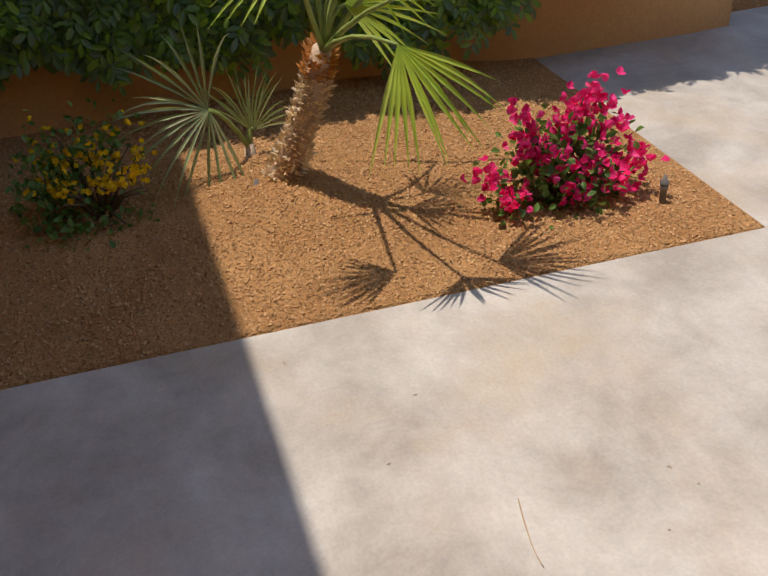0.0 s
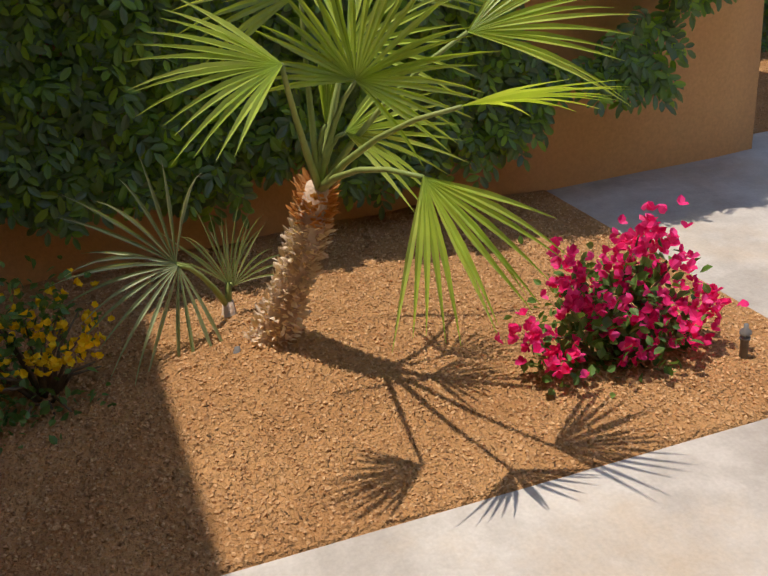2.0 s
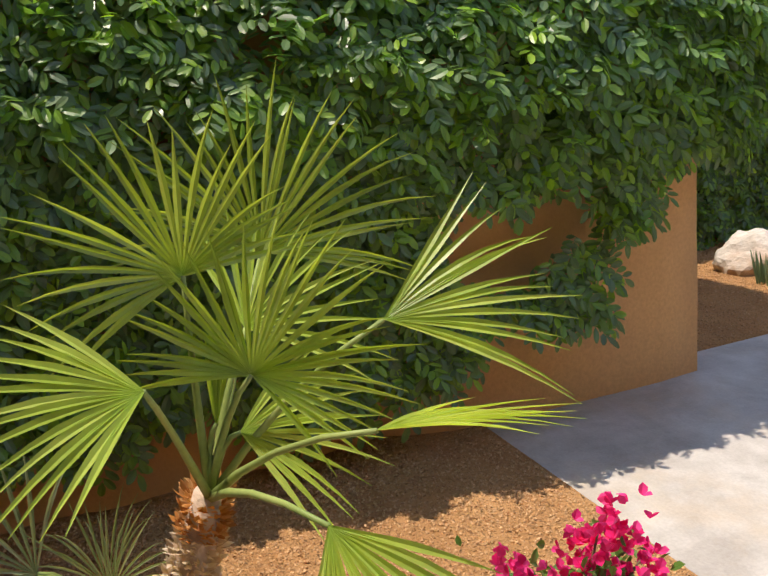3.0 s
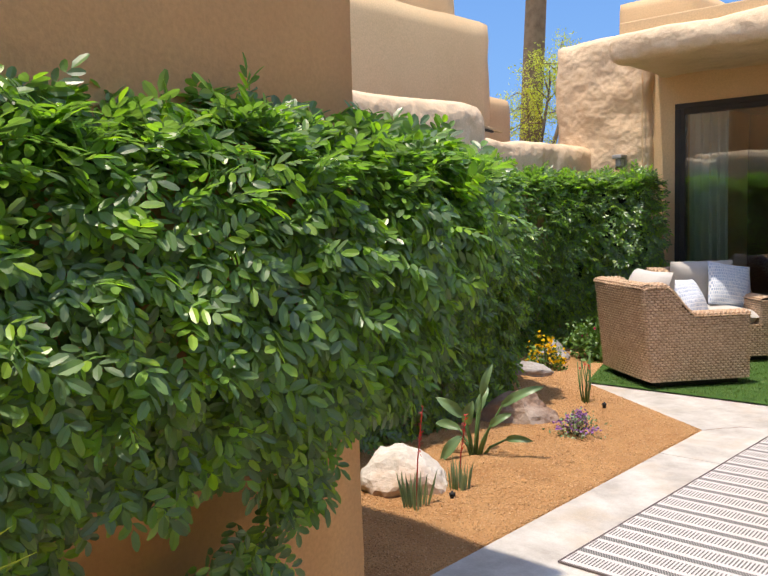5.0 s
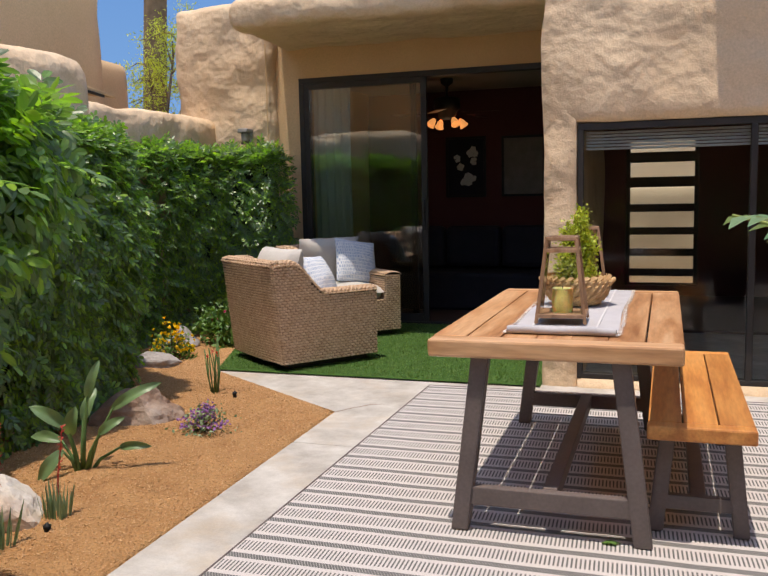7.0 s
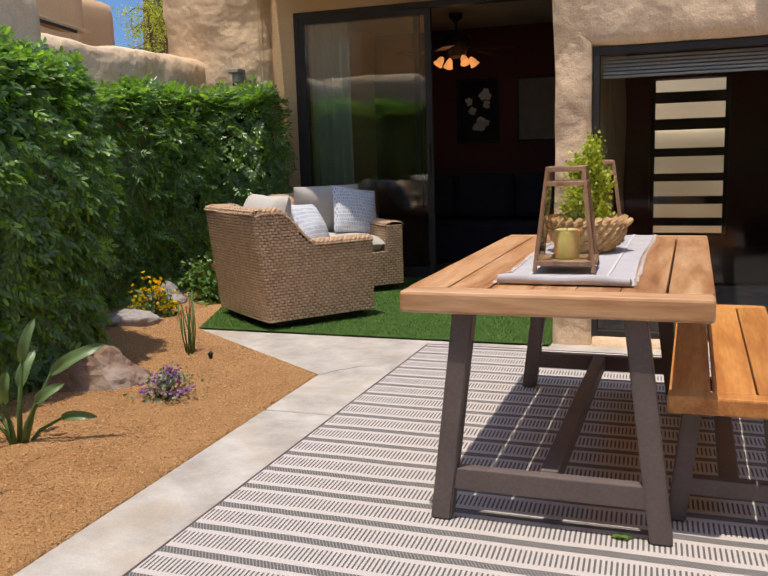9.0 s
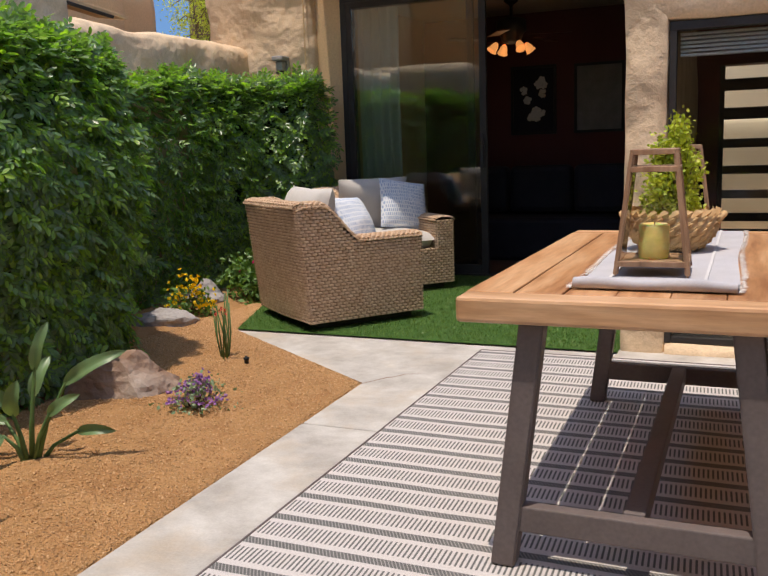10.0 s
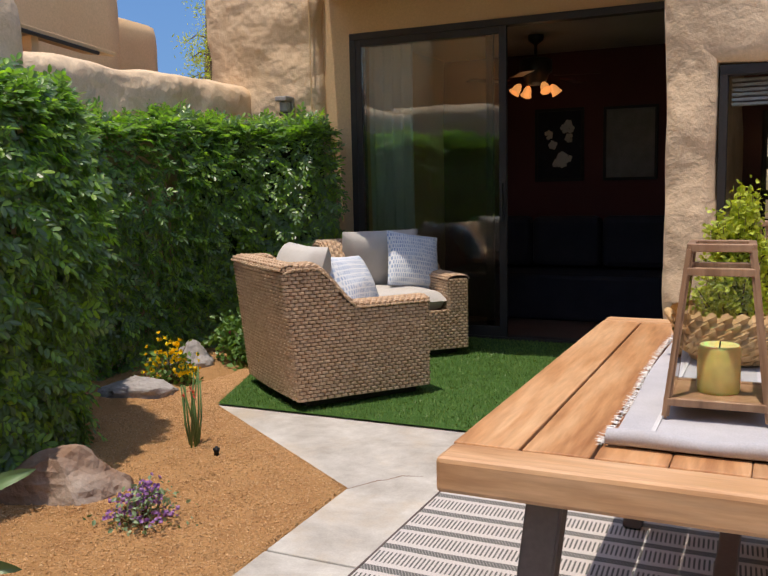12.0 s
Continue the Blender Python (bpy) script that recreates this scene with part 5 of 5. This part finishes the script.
for x0, x1 in ((TX0, TX0 + 0.035), (TX1 - 0.035, TX1)):
    board(table, "side_apron", x0, x1, TY0 + 0.098, TY1 - 0.098, TZ - 0.068, TZ - 0.033, TABLE_WOOD, 0.003)
for y in (TY0 + 0.065, TY1 - 0.065):
    for s in (-1, 1):
        cx = 1.527
        beam(table, "leg", (cx + s * 0.3425, y, 0.008), (cx + s * 0.257, y, TZ - 0.066), 0.067, 0.06)
    part("crossbar", box("crossbar", cx - 0.31, cx + 0.31, y - 0.022, y + 0.022, 0.112, 0.186, LEG_PAINT, 0.005), table)
part("stretcher", box("stretcher", cx - 0.029, cx + 0.029, TY0 + 0.09, TY1 - 0.09, 0.125, 0.188, LEG_PAINT, 0.005), table)

bench = thing("bench", "orange-toned plank bench tucked beside the table", "bench")
BX0, BX1, BY0, BY1, BZ = 1.875, 2.25, -1.53, 0.0, 0.46
bw = (BX1 - BX0) / 3
for k in range(3):
    board(bench, "plank", BX0 + bw * k + 0.003, BX0 + bw * (k + 1) - 0.003, BY0 + 0.07, BY1 - 0.07, BZ - 0.028, BZ, BENCH_WOOD, 0.003)
for y0, y1 in ((BY0, BY0 + 0.068), (BY1 - 0.068, BY1)):
    board(bench, "end_board", BX0, BX1, y0, y1, BZ - 0.055, BZ + 0.0006, BENCH_WOOD, 0.008)
for y in (BY0 + 0.16, BY1 - 0.16):
    bx = (BX0 + BX1) / 2
    for s in (-1, 1):
        beam(bench, "leg", (bx + s * 0.155, y, 0.008), (bx + s * 0.11, y, BZ - 0.03), 0.058, 0.05)
    part("crossbar", box("crossbar", bx - 0.14, bx + 0.14, y - 0.018, y + 0.018, 0.10, 0.155, LEG_PAINT, 0.004), bench)
part("stretcher", box("stretcher", bx - 0.03, bx + 0.03, BY0 + 0.18, BY1 - 0.18, 0.105, 0.15, LEG_PAINT, 0.004), bench)

rug = thing("rug", "flat-woven outdoor rug with charcoal and cream stripes", "rug", Matrix.Translation((0.41, -2.36, 0.0)))
vs, fs = sheet(lambda u, v: Vector((2.7 * u, 3.16 * v, 0.007 + 0.0015 * noise.noise(Vector((u * 9, v * 9, 0))))), 30, 40)
part("weave", raw_mesh("weave", vs, fs, RUG, True), rug)
for x0, x1, y0, y1 in ((-0.004, 0.004, -0.004, 3.164), (2.696, 2.704, -0.004, 3.164), (0.0, 2.70, -0.004, 0.004), (0.0, 2.70, 3.156, 3.164)):
    part("binding", box("binding", x0, x1, y0, y1, 0.001, 0.011, LEG_PAINT, 0.003), rug, None, "charcoal bound edge")


# ---- on the table ----
runner = thing("table_runner", "grey striped cotton table runner with fringed ends", "table runner")
RX0, RX1, RY0, RY1 = 1.348, 1.757, -1.455, 0.06


def runner_at(u, v):
    """The cloth lies flat but for its near end, which is rolled up."""
    x, r = RX0 + (RX1 - RX0) * u + 0.006 * math.sin(v * 9), 0.015 + 0.002 * math.sin(u * 11)
    if v < 0.12:
        a = radians(-90 - 300 * v / 0.12)
        return Vector((x, RY0 + r + r * math.cos(a), TZ + 0.003 + r + r * math.sin(a)))
    t = (v - 0.12) / 0.88
    return Vector((x, RY0 + 2 * r + (RY1 - RY0 - 2 * r) * t, TZ + 0.004 + 0.002 * abs(noise.noise(Vector((u * 5, t * 12, 0)))) + 0.012 * max(0.0, 1 - t / 0.03)))


vs, fs = sheet(runner_at, 24, 110)
part("cloth", raw_mesh("cloth", vs, fs, CLOTH_RUN, True), runner)
for u in (0.17, 0.79):
    part("stripe", box("stripe", RX0 + (RX1 - RX0) * u, RX0 + (RX1 - RX0) * u + 0.009, RY0 + 0.075, RY1, TZ + 0.006, TZ + 0.0078, CLOTH_STRIPE), runner, None, "white woven stripe")
fr, rng = Heap(), random.Random(9)
for k in range(420):
    t = rng.random()
    for x, s in ((RX0, -1), (RX1, 1)):
        p = Vector((x + 0.006 * math.sin(t * 9), RY0 + (RY1 - RY0) * t, TZ + 0.006))
        fr.add(*petal_leaf(p, Vector((s, rng.uniform(-0.7, 0.7), rng.uniform(-0.05, 0.25))), Vector((0, 0, 1)), rng.uniform(0.012, 0.026), 0.004))
part("fringe", fr.mesh("fringe", CLOTH_WHITE), runner, None, "white cotton fringe")


def lantern(m, label):
    ob = thing("lantern", label, "lantern", m, "lanterns on the table")
    b, t, hh = 0.098, 0.058, 0.30
    for sx, sy in ((-1, -1), (1, -1), (1, 1), (-1, 1)):
        beam(ob, "post", (sx * b, sy * b, 0.0), (sx * t, sy * t, hh + 0.05), 0.015, 0.015, LANTERN_WOOD)
    for z, r in ((0.035, b - 0.004), (hh, t + 0.006), (hh + 0.048, t)):
        for x0, x1, y0, y1 in ((-r, r, -r - 0.008, -r + 0.008), (-r, r, r - 0.008, r + 0.008), (-r - 0.008, -r + 0.008, -r, r), (r - 0.008, r + 0.008, -r, r)):
            part("rail", box("rail", x0, x1, y0, y1, z - 0.008, z + 0.008, LANTERN_WOOD, 0.002), ob)
    part("base_plate", box("base", -b + 0.006, b - 0.006, -b + 0.006, b - 0.006, 0.028, 0.04, LANTERN_WOOD), ob)
    z0, z1 = 0.043, hh - 0.01
    r0, r1 = b - 0.012, t
    for k in range(4):
        a = k * math.pi / 2
        c, s = math.cos(a), math.sin(a)
        vv = [Vector((x * c - y * s, x * s + y * c, z)) for x, y, z in ((r0, -r0 + 0.008, z0), (r0, r0 - 0.008, z0), (r1, r1 - 0.006, z1), (r1, -r1 + 0.006, z1), (r0 + 0.003, -r0 + 0.008, z0), (r0 + 0.003, r0 - 0.008, z0), (r1 + 0.003, r1 - 0.006, z1), (r1 + 0.003, -r1 + 0.006, z1))]
        g = part("pane", raw_mesh("pane", vv, [(3, 2, 1, 0), (4, 5, 6, 7)], CLEAR), ob, None, "clear glass pane")
        g.visible_shadow = False
    return ob


def candle(m):
    vs, fs = lathe([(0.001, 0.0), (0.041, 0.0), (0.043, 0.008), (0.043, 0.094), (0.039, 0.100), (0.032, 0.095), (0.001, 0.092)], 24)
    ob = thing("candle", "thick yellow pillar candle inside a lantern", "candle", m, "candles")
    part("wax", raw_mesh("wax", vs, fs, CANDLE, True), ob)
    vs, fs = tube([(0, 0, 0.09), (0.002, 0, 0.108)], 0.0015, 5)
    part("wick", raw_mesh("wick", vs, fs, BLACK), ob)


for place, rz, lb in (((1.526, -1.135, TZ + 0.007), 2, "tapered brown wooden lantern with glass panes"), ((1.53, -0.20, TZ + 0.007), 14, "tapered brown wooden lantern behind the plant basket")):
    m = pose(*place, 0, 0, rz)
    lantern(m, lb)
    candle(m @ pose(0, 0, 0.041))

basket = thing("basket_bowl", "round braided seagrass bowl on the runner", "basket", Matrix.Translation((1.53, -0.58, TZ + 0.008)))
prof = [(0.085, 0.0), (0.122, 0.02), (0.146, 0.06), (0.151, 0.10), (0.146, 0.128), (0.136, 0.129), (0.138, 0.09), (0.115, 0.04), (0.001, 0.02)]
vs, fs = lathe(prof, 32)
part("bowl", raw_mesh("bowl", vs, fs, BASKET, True), basket)
br = Heap()
for j in range(7):
    z = 0.010 + j * 0.019
    r = 0.100 + 0.056 * (1 - (1 - min(1, z / 0.085)) ** 2)
    for k in range(26):
        a = 2 * math.pi * (k + 0.5 * (j % 2)) / 26
        o = Vector((math.cos(a), math.sin(a), 0))
        tg = Vector((-o.y, o.x, 0))
        br.add(*petal_leaf(o * r - tg * 0.014 + Vector((0, 0, z - 0.006)), tg + Vector((0, 0, 0.55)) + o * 0.15, o, 0.044, 0.030, -0.9))
part("braid", br.mesh("braid", BASKET), basket, None, "twisted seagrass braid")
for s in (-1, 1):
    vs, fs = tube([Vector((s * 0.148, -0.035, 0.10)), Vector((s * 0.170, 0, 0.122)), Vector((s * 0.148, 0.035, 0.10))], 0.012, 7)
    part("handle", raw_mesh("handle", vs, fs, BASKET, True), basket)
LIME = leafy("lime_leaves", [(0.26, 0.34, 0.04), (0.42, 0.50, 0.07), (0.56, 0.62, 0.13)], 0.5, 0.4, 0.35)
topiary = thing("potted_greenery", "bright lime leafy plant in the seagrass bowl", "plant", Matrix.Translation((1.535, -0.57, TZ + 0.04)))
rng = random.Random(77)
scatter.n = 0
hv, hf, tm, sh = [], [], leaf_template(0.018, 0.0115), Heap()
for k in range(60):
    d = rand_dir(rng, 1.1)
    reach = rng.uniform(0.0, 1.0)
    tip = Vector((d.x * (0.15 - 0.07 * reach), d.y * (0.15 - 0.07 * reach), 0.12 + abs(d.z) * (0.10 + 0.27 * reach)))
    sh.add(*tube([Vector((d.x * 0.02, d.y * 0.02, 0)), tip * 0.6, tip], [0.003, 0.002, 0.001], 4))
    for q in range(105):
        t = rng.uniform(0.42, 1.0)
        scatter(hv, hf, tm, tip * t + Vector((rng.gauss(0, 0.012), rng.gauss(0, 0.012), rng.gauss(0, 0.012))), rand_dir(rng, 0.8), rand_dir(rng, 0.2), rng.uniform(0.6, 1.2))
tagged(part("twig_mass", sh.mesh("twigs", BARK), topiary), kind="stuff")
part("foliage", finish(hv, hf, "foliage", LIME), topiary)


# ---- wall lamp, inside things ----
lamp = thing("wall_lamp", "small grey outdoor wall lamp on stucco", "wall lamp", Matrix.Translation((-2.19, 3.29, 1.86)))
part("back_plate", box("plate", -0.05, 0.05, -0.02, 0.02, 0.0, 0.15, ROCK_GREY, 0.008), lamp)
part("shade", box("shade", -0.055, 0.055, -0.13, -0.02, 0.11, 0.15, ROCK_GREY, 0.008), lamp)
part("body", box("body", -0.036, 0.036, -0.10, -0.02, 0.02, 0.11, ROCK_GREY, 0.016), lamp)
part("lens", box("lens", -0.03, 0.03, -0.11, -0.04, -0.01, 0.02, CLEAR, 0.008), lamp)
vs, fs = tube([(-1.96, 3.28, 1.2), (-1.955, 3.275, 2.0), (-1.96, 3.28, 2.85)], 0.006, 6)
cable = thing("cable", "thin cable running up the stucco corner", "cable", data=raw_mesh("cable", vs, fs, STUCCO_PLAIN))

curtain = thing("curtain", "pale hanging curtain behind the sliding door", "curtain")
part("rod", box("rod", -1.60, 1.1, 3.67, 3.69, 2.50, 2.62, METAL_DARK), curtain)
vs, fs = sheet(lambda u, v: Vector((-1.61 + 0.42 * u, 3.68 + 0.035 * math.sin(u * 30) + 0.01 * math.sin(v * 7), 0.006 + 2.50 * v)), 90, 8)
part("cloth", raw_mesh("cloth", vs, fs, CURTAIN, True), curtain)

fan = thing("ceiling_fan", "dark ceiling fan with four lit glass lamps", "ceiling fan", Matrix.Translation((-0.50, 5.0, 0.0)))
vs, fs = lathe([(0.075, 2.62), (0.07, 2.57), (0.03, 2.54), (0.015, 2.53), (0.015, 2.42), (0.10, 2.41), (0.15, 2.39), (0.155, 2.28), (0.12, 2.25), (0.10, 2.19), (0.06, 2.16), (0.001, 2.15)], 24)
part("motor", raw_mesh("motor", vs, fs, METAL_DARK, True), fan)
for k in range(5):
    bl = mesh_of("blade", box_bm(0.17, 0.60, -0.065, 0.065, 2.225, 2.235, 0.004), FAN_WOOD)
    part("blade", bl, fan, pose(0, 0, 0, 6, 0, 12 + 72 * k), "dark red-brown fan blade")
for k in range(4):
    a = radians(-50 + 90 * k)
    at = pose(0.19 * math.cos(a), 0.19 * math.sin(a), 2.125, 0, 0, math.degrees(a)) @ pose(0, 0, 0, 0, -38, 0)
    vs, fs = lathe([(0.012, 0.050), (0.024, 0.040), (0.038, 0.008), (0.043, -0.026), (0.055, -0.052), (0.050, -0.050), (0.033, -0.008), (0.001, 0.026)], 16)
    part("lamp_shade", raw_mesh("shade", vs, fs, BULB, True), fan, at, "lit amber glass shade")
lit = bpy.data.lights.new("fan_lamp", "POINT")
lit.energy, lit.color, lit.shadow_soft_size = 0.3, (1.0, 0.62, 0.34), 0.12
new("fan_lamp", lit).location = (-0.50, 5.0, 1.99)


def picture(x0, x1, z0, z1, label, seed, pale):
    ob = thing("framed_picture", label, "picture", Matrix.Translation(((x0 + x1) / 2, BACK - 0.012, (z0 + z1) / 2)), "pictures on the wall")
    w, h = (x1 - x0) / 2, (z1 - z0) / 2
    part("canvas", box("canvas", -w + 0.02, w - 0.02, -0.004, 0.010, -h + 0.02, h - 0.02, PVC_GREY if pale else SOFA), ob)
    for a, b, c, d in ((-w, w, h - 0.03, h), (-w, w, -h, -h + 0.03), (-w, -w + 0.03, -h + 0.03, h - 0.03), (w - 0.03, w, -h + 0.03, h - 0.03)):
        part("frame", box("frame", a, b, -0.02, 0.010, c, d, BLACK, 0.003), ob)
    if not pale:
        rg, hp = random.Random(seed), Heap()
        for k in range(11):
            c = Vector((rg.uniform(-w * 0.5, w * 0.5), -0.006 - 0.0005 * k, rg.uniform(-h * 0.7, h * 0.6)))
            for q in range(5):
                a = q * 1.2566 + rg.random()
                hp.add(*petal_leaf(c, Vector((math.cos(a), 0, math.sin(a))), Vector((0, -1, 0)), 0.055, 0.05, 0.0))
        part("painted_blossoms", hp.mesh("blossoms", CLOTH_WHITE), ob, None, "pale painted blossoms")


picture(-0.82, -0.29, 1.25, 2.03, "dark framed picture of pale blossoms", 3, False)
picture(-0.085, 0.47, 1.25, 2.02, "framed picture with pale ground and dark frame", 4, True)
sofa = thing("sofa", "dark sofa with loose back cushions in the room", "sofa", Matrix.Translation((-0.2, 4.9, 0.004)))
part("base", box("base", -1.1, 1.1, -0.45, 0.45, 0.0, 0.42, SOFA, 0.04), sofa)
part("backrest", box("back", -1.1, 1.1, 0.25, 0.48, 0.42, 0.86, SOFA, 0.06), sofa)
for k in range(3):
    part("cushion", box("cushion", -0.98 + k * 0.66, -0.34 + k * 0.66, 0.02, 0.25, 0.44, 0.92, SOFA, 0.06), sofa)

# ---- beyond the walls ----
def sky_sheet():
    """Clear sky over the far horizon: deeper blue upward."""
    m, nd, lk, p = nodes_of("clear_sky")
    co = nd.new("ShaderNodeTexCoord").outputs["Object"]
    sep = nd.new("ShaderNodeSeparateXYZ")
    lk.new(co, sep.inputs[0])
    up = nd.new("ShaderNodeMapRange")
    up.inputs[2].default_value = 130.0
    lk.new(sep.outputs[2], up.inputs[0])
    r = ramp(nd, (0.115, 0.25, 0.47), (0.035, 0.12, 0.36), 0.0, 0.75)
    lk.new(up.outputs[0], r.inputs[0])
    e = nd.new("ShaderNodeEmission")
    lk.new(r.outputs[0], e.inputs[0])
    lk.new(e.outputs[0], nd["Material Output"].inputs[0])
    return m


def sky_arc(u, v):
    a = radians(70 + 95 * u)
    return Vector((180 * math.cos(a), 180 * math.sin(a), -2 + 132 * v))


vs, fs = sheet(sky_arc, 24, 6)
tagged(new("backdrop", raw_mesh("backdrop", vs, fs, sky_sheet(), True)), "clear blue sky behind the roofs", "sky", kind="structure")
tall = thing("date_palm", "tall distant palm with a rough brown trunk", "palm", Matrix.Translation((-7.15, 9.0, 0.0)))
vs, fs = tube([(0, 0, 0), (0.12, 0, 3), (0.3, 0, 6), (0.45, 0, 10)], [0.24, 0.22, 0.20, 0.18], 12)
part("trunk", raw_mesh("trunk", vs, fs, BARK, True), tall)
for k in range(16):
    a = k * 2.399
    o = Vector((math.cos(a), math.sin(a), 0))
    fan_leaf(tall, "frond", (0.45, 0, 9.9), Vector((0.45, 0, 10.2)) + o * 0.9 + Vector((0, 0, 0.5 * math.sin(k))), o + Vector((0, 0, 0.3 * math.sin(k * 1.3))), (0, 0, 1), 0.9, 200 + k, FROND, 16, 110, 0.2, 0.07)


def feather_tree(name, label, place, height, seed, leaves, colour):
    rng = random.Random(seed)
    ob = thing(name, label, "tree", Matrix.Translation(place))
    h, tips = Heap(), []
    for k in range(6):
        a = rng.uniform(0, 6.28)
        top = Vector((math.cos(a) * rng.uniform(0.3, 1.3), math.sin(a) * rng.uniform(0.3, 1.3), height * rng.uniform(0.7, 1.0)))
        mid = top * 0.5 + Vector((rng.uniform(-0.2, 0.2), rng.uniform(-0.2, 0.2), 0.3))
        h.add(*tube([Vector((0, 0, 0)), mid, top], [0.09, 0.05, 0.012], 7))
        for q in range(9):
            t = rng.uniform(0.35, 1.0)
            c = mid.lerp(top, t) if t > 0.5 else mid
            e = c + rand_dir(rng, 0.8) * rng.uniform(0.3, 0.8)
            h.add(*tube([c, (c + e) / 2 + Vector((0, 0, 0.08)), e], [0.016, 0.010, 0.004], 5))
            tips.append((c, e))
    part("trunk", h.mesh("trunk", BARK, True), ob)
    scatter.n = 0
    hv, hf, tm = [], [], leaf_template(0.06, 0.016)
    for _ in range(leaves):
        c, e = rng.choice(tips)
        p = c.lerp(e, rng.uniform(0.3, 1.1)) + Vector((rng.gauss(0, 0.09), rng.gauss(0, 0.09), rng.gauss(0, 0.09)))
        scatter(hv, hf, tm, p, rand_dir(rng, 0.6), rand_dir(rng, 0.3), rng.uniform(0.6, 1.3))
    part("crown", finish(hv, hf, "crown", colour), ob)


feather_tree("palo_verde_tree", "feathery yellow-green tree behind the wall", (-6.6, 8.6, 0.0), 4.4, 91, 9000, LIME)

vs, fs = tube([(2.422, -5.184, 0.003), (2.465, -5.193, 0.003), (2.518, -5.201, 0.003), (2.545, -5.203, 0.003), (2.57, -5.202, 0.003)], [0.0014, 0.0014, 0.0013, 0.0012, 0.0008], 5)
thing("dry_twig", "thin dry tan twig lying on the concrete", "twig", data=raw_mesh("twig", vs, fs, TRUNK, True))
rng = random.Random(23)
for k in range(16):
    x, y, an, ln = rng.uniform(1.85, 3.1), rng.uniform(-5.9, -4.5), rng.uniform(0, 6.28), rng.uniform(0.005, 0.014)
    d = Vector((math.cos(an), math.sin(an), 0)) * ln
    vs, fs = tube([Vector((x, y, 0.0012)), Vector((x, y, 0.0022)) + d * 0.5 + Vector((d.y, -d.x, 0)) * 0.2, Vector((x, y, 0.0012)) + d], [0.0010, 0.0013, 0.0007], 4)
    thing("debris_bit", "tiny dry plant bit on the concrete", "debris", group="dry bits on the patio", data=raw_mesh("bit", vs, fs, TRUNK))
lf = Heap()
lf.add(*petal_leaf(Vector((1.72, -1.57, 0.012)), Vector((1, 0.15, 0.03)), Vector((0, 0, 1)), 0.07, 0.035, 0.3, 0.0, 4))
lf.add(*petal_leaf(Vector((1.74, -1.55, 0.014)), Vector((0.6, -0.6, 0.03)), Vector((0, 0, 1)), 0.05, 0.03, 0.3, 0.0, 4))
thing("fallen_leaf", "small green leaf fallen on the striped rug", "leaf", data=lf.mesh("leaf", LEAF_MID))
for pts in (((0.02, -0.03, 0.0), (0.11, 0.13, 0.0), (0.14, 0.15, 0.0), (0.18, 0.22, 0.0), (0.27, 0.25, 0.0)),):
    vs, fs = tube([Vector(p) + Vector((0, 0, 0.0006)) for p in pts], [0.0006, 0.0018, 0.0012, 0.0016, 0.0005], 4)
    thing("crack", "hairline crack in the concrete slab", "crack", kind="structure", data=raw_mesh("crack", vs, fs, ROCK_BROWN))

# ---- loose ground cover, last ----
rng = random.Random(3)
scatter.n = 0
hv, hf = [], []
pebble = template([(1, 0, 0), (-0.9, 0.2, 0), (0.1, 1, 0.1), (-0.1, -0.9, 0), (0, 0.1, 0.75), (0, 0, -0.7)], [(0, 2, 4), (2, 1, 4), (1, 3, 4), (3, 0, 4), (2, 0, 5), (1, 2, 5), (3, 1, 5), (0, 3, 5)])
for k in range(78000):
    if k < 30000:
        x, y = rng.uniform(0.3, 1.76), rng.uniform(-7.2, -4.23)
        e = min(1.767 - x, -4.22 - y + 0.02)
    else:
        y = rng.uniform(-3.3, 2.2)
        x = rng.uniform(-1.7, bed2_edge(y) - 0.01)
        e = bed2_edge(y) - x
        if x < -2.4 or e < 0:
            continue
    scatter(hv, hf, pebble, (x, y, gravel_z(x, y, e) + 0.001), rand_dir(rng, 1.5), rand_dir(rng), rng.uniform(0.0026, 0.0072) * (1.0 if k < 30000 else 0.95))
tagged(new("gravel_stones", finish(hv, hf, "stones", STONES)), "loose tan gravel chips", "gravel", kind="stuff")
scatter.n = 0
hv, hf = [], []
blade = template([(0, -0.0018, 0), (0, 0.0018, 0), (0.010, 0, 0.013)], [(0, 1, 2)])
for k in range(42000):
    y = rng.uniform(0.92, 3.37)
    x = rng.uniform(bed2_edge(y), 1.14)
    a = rng.uniform(0, 6.28)
    scatter(hv, hf, blade, (x, y, 0.011), Vector((0, 0, 1)), Vector((math.cos(a), math.sin(a), rng.uniform(-0.5, 0.6))), rng.uniform(0.8, 1.5))
tagged(new("turf_blades", finish(hv, hf, "blades", GRASS)), "short green artificial grass blades", "grass", kind="stuff")
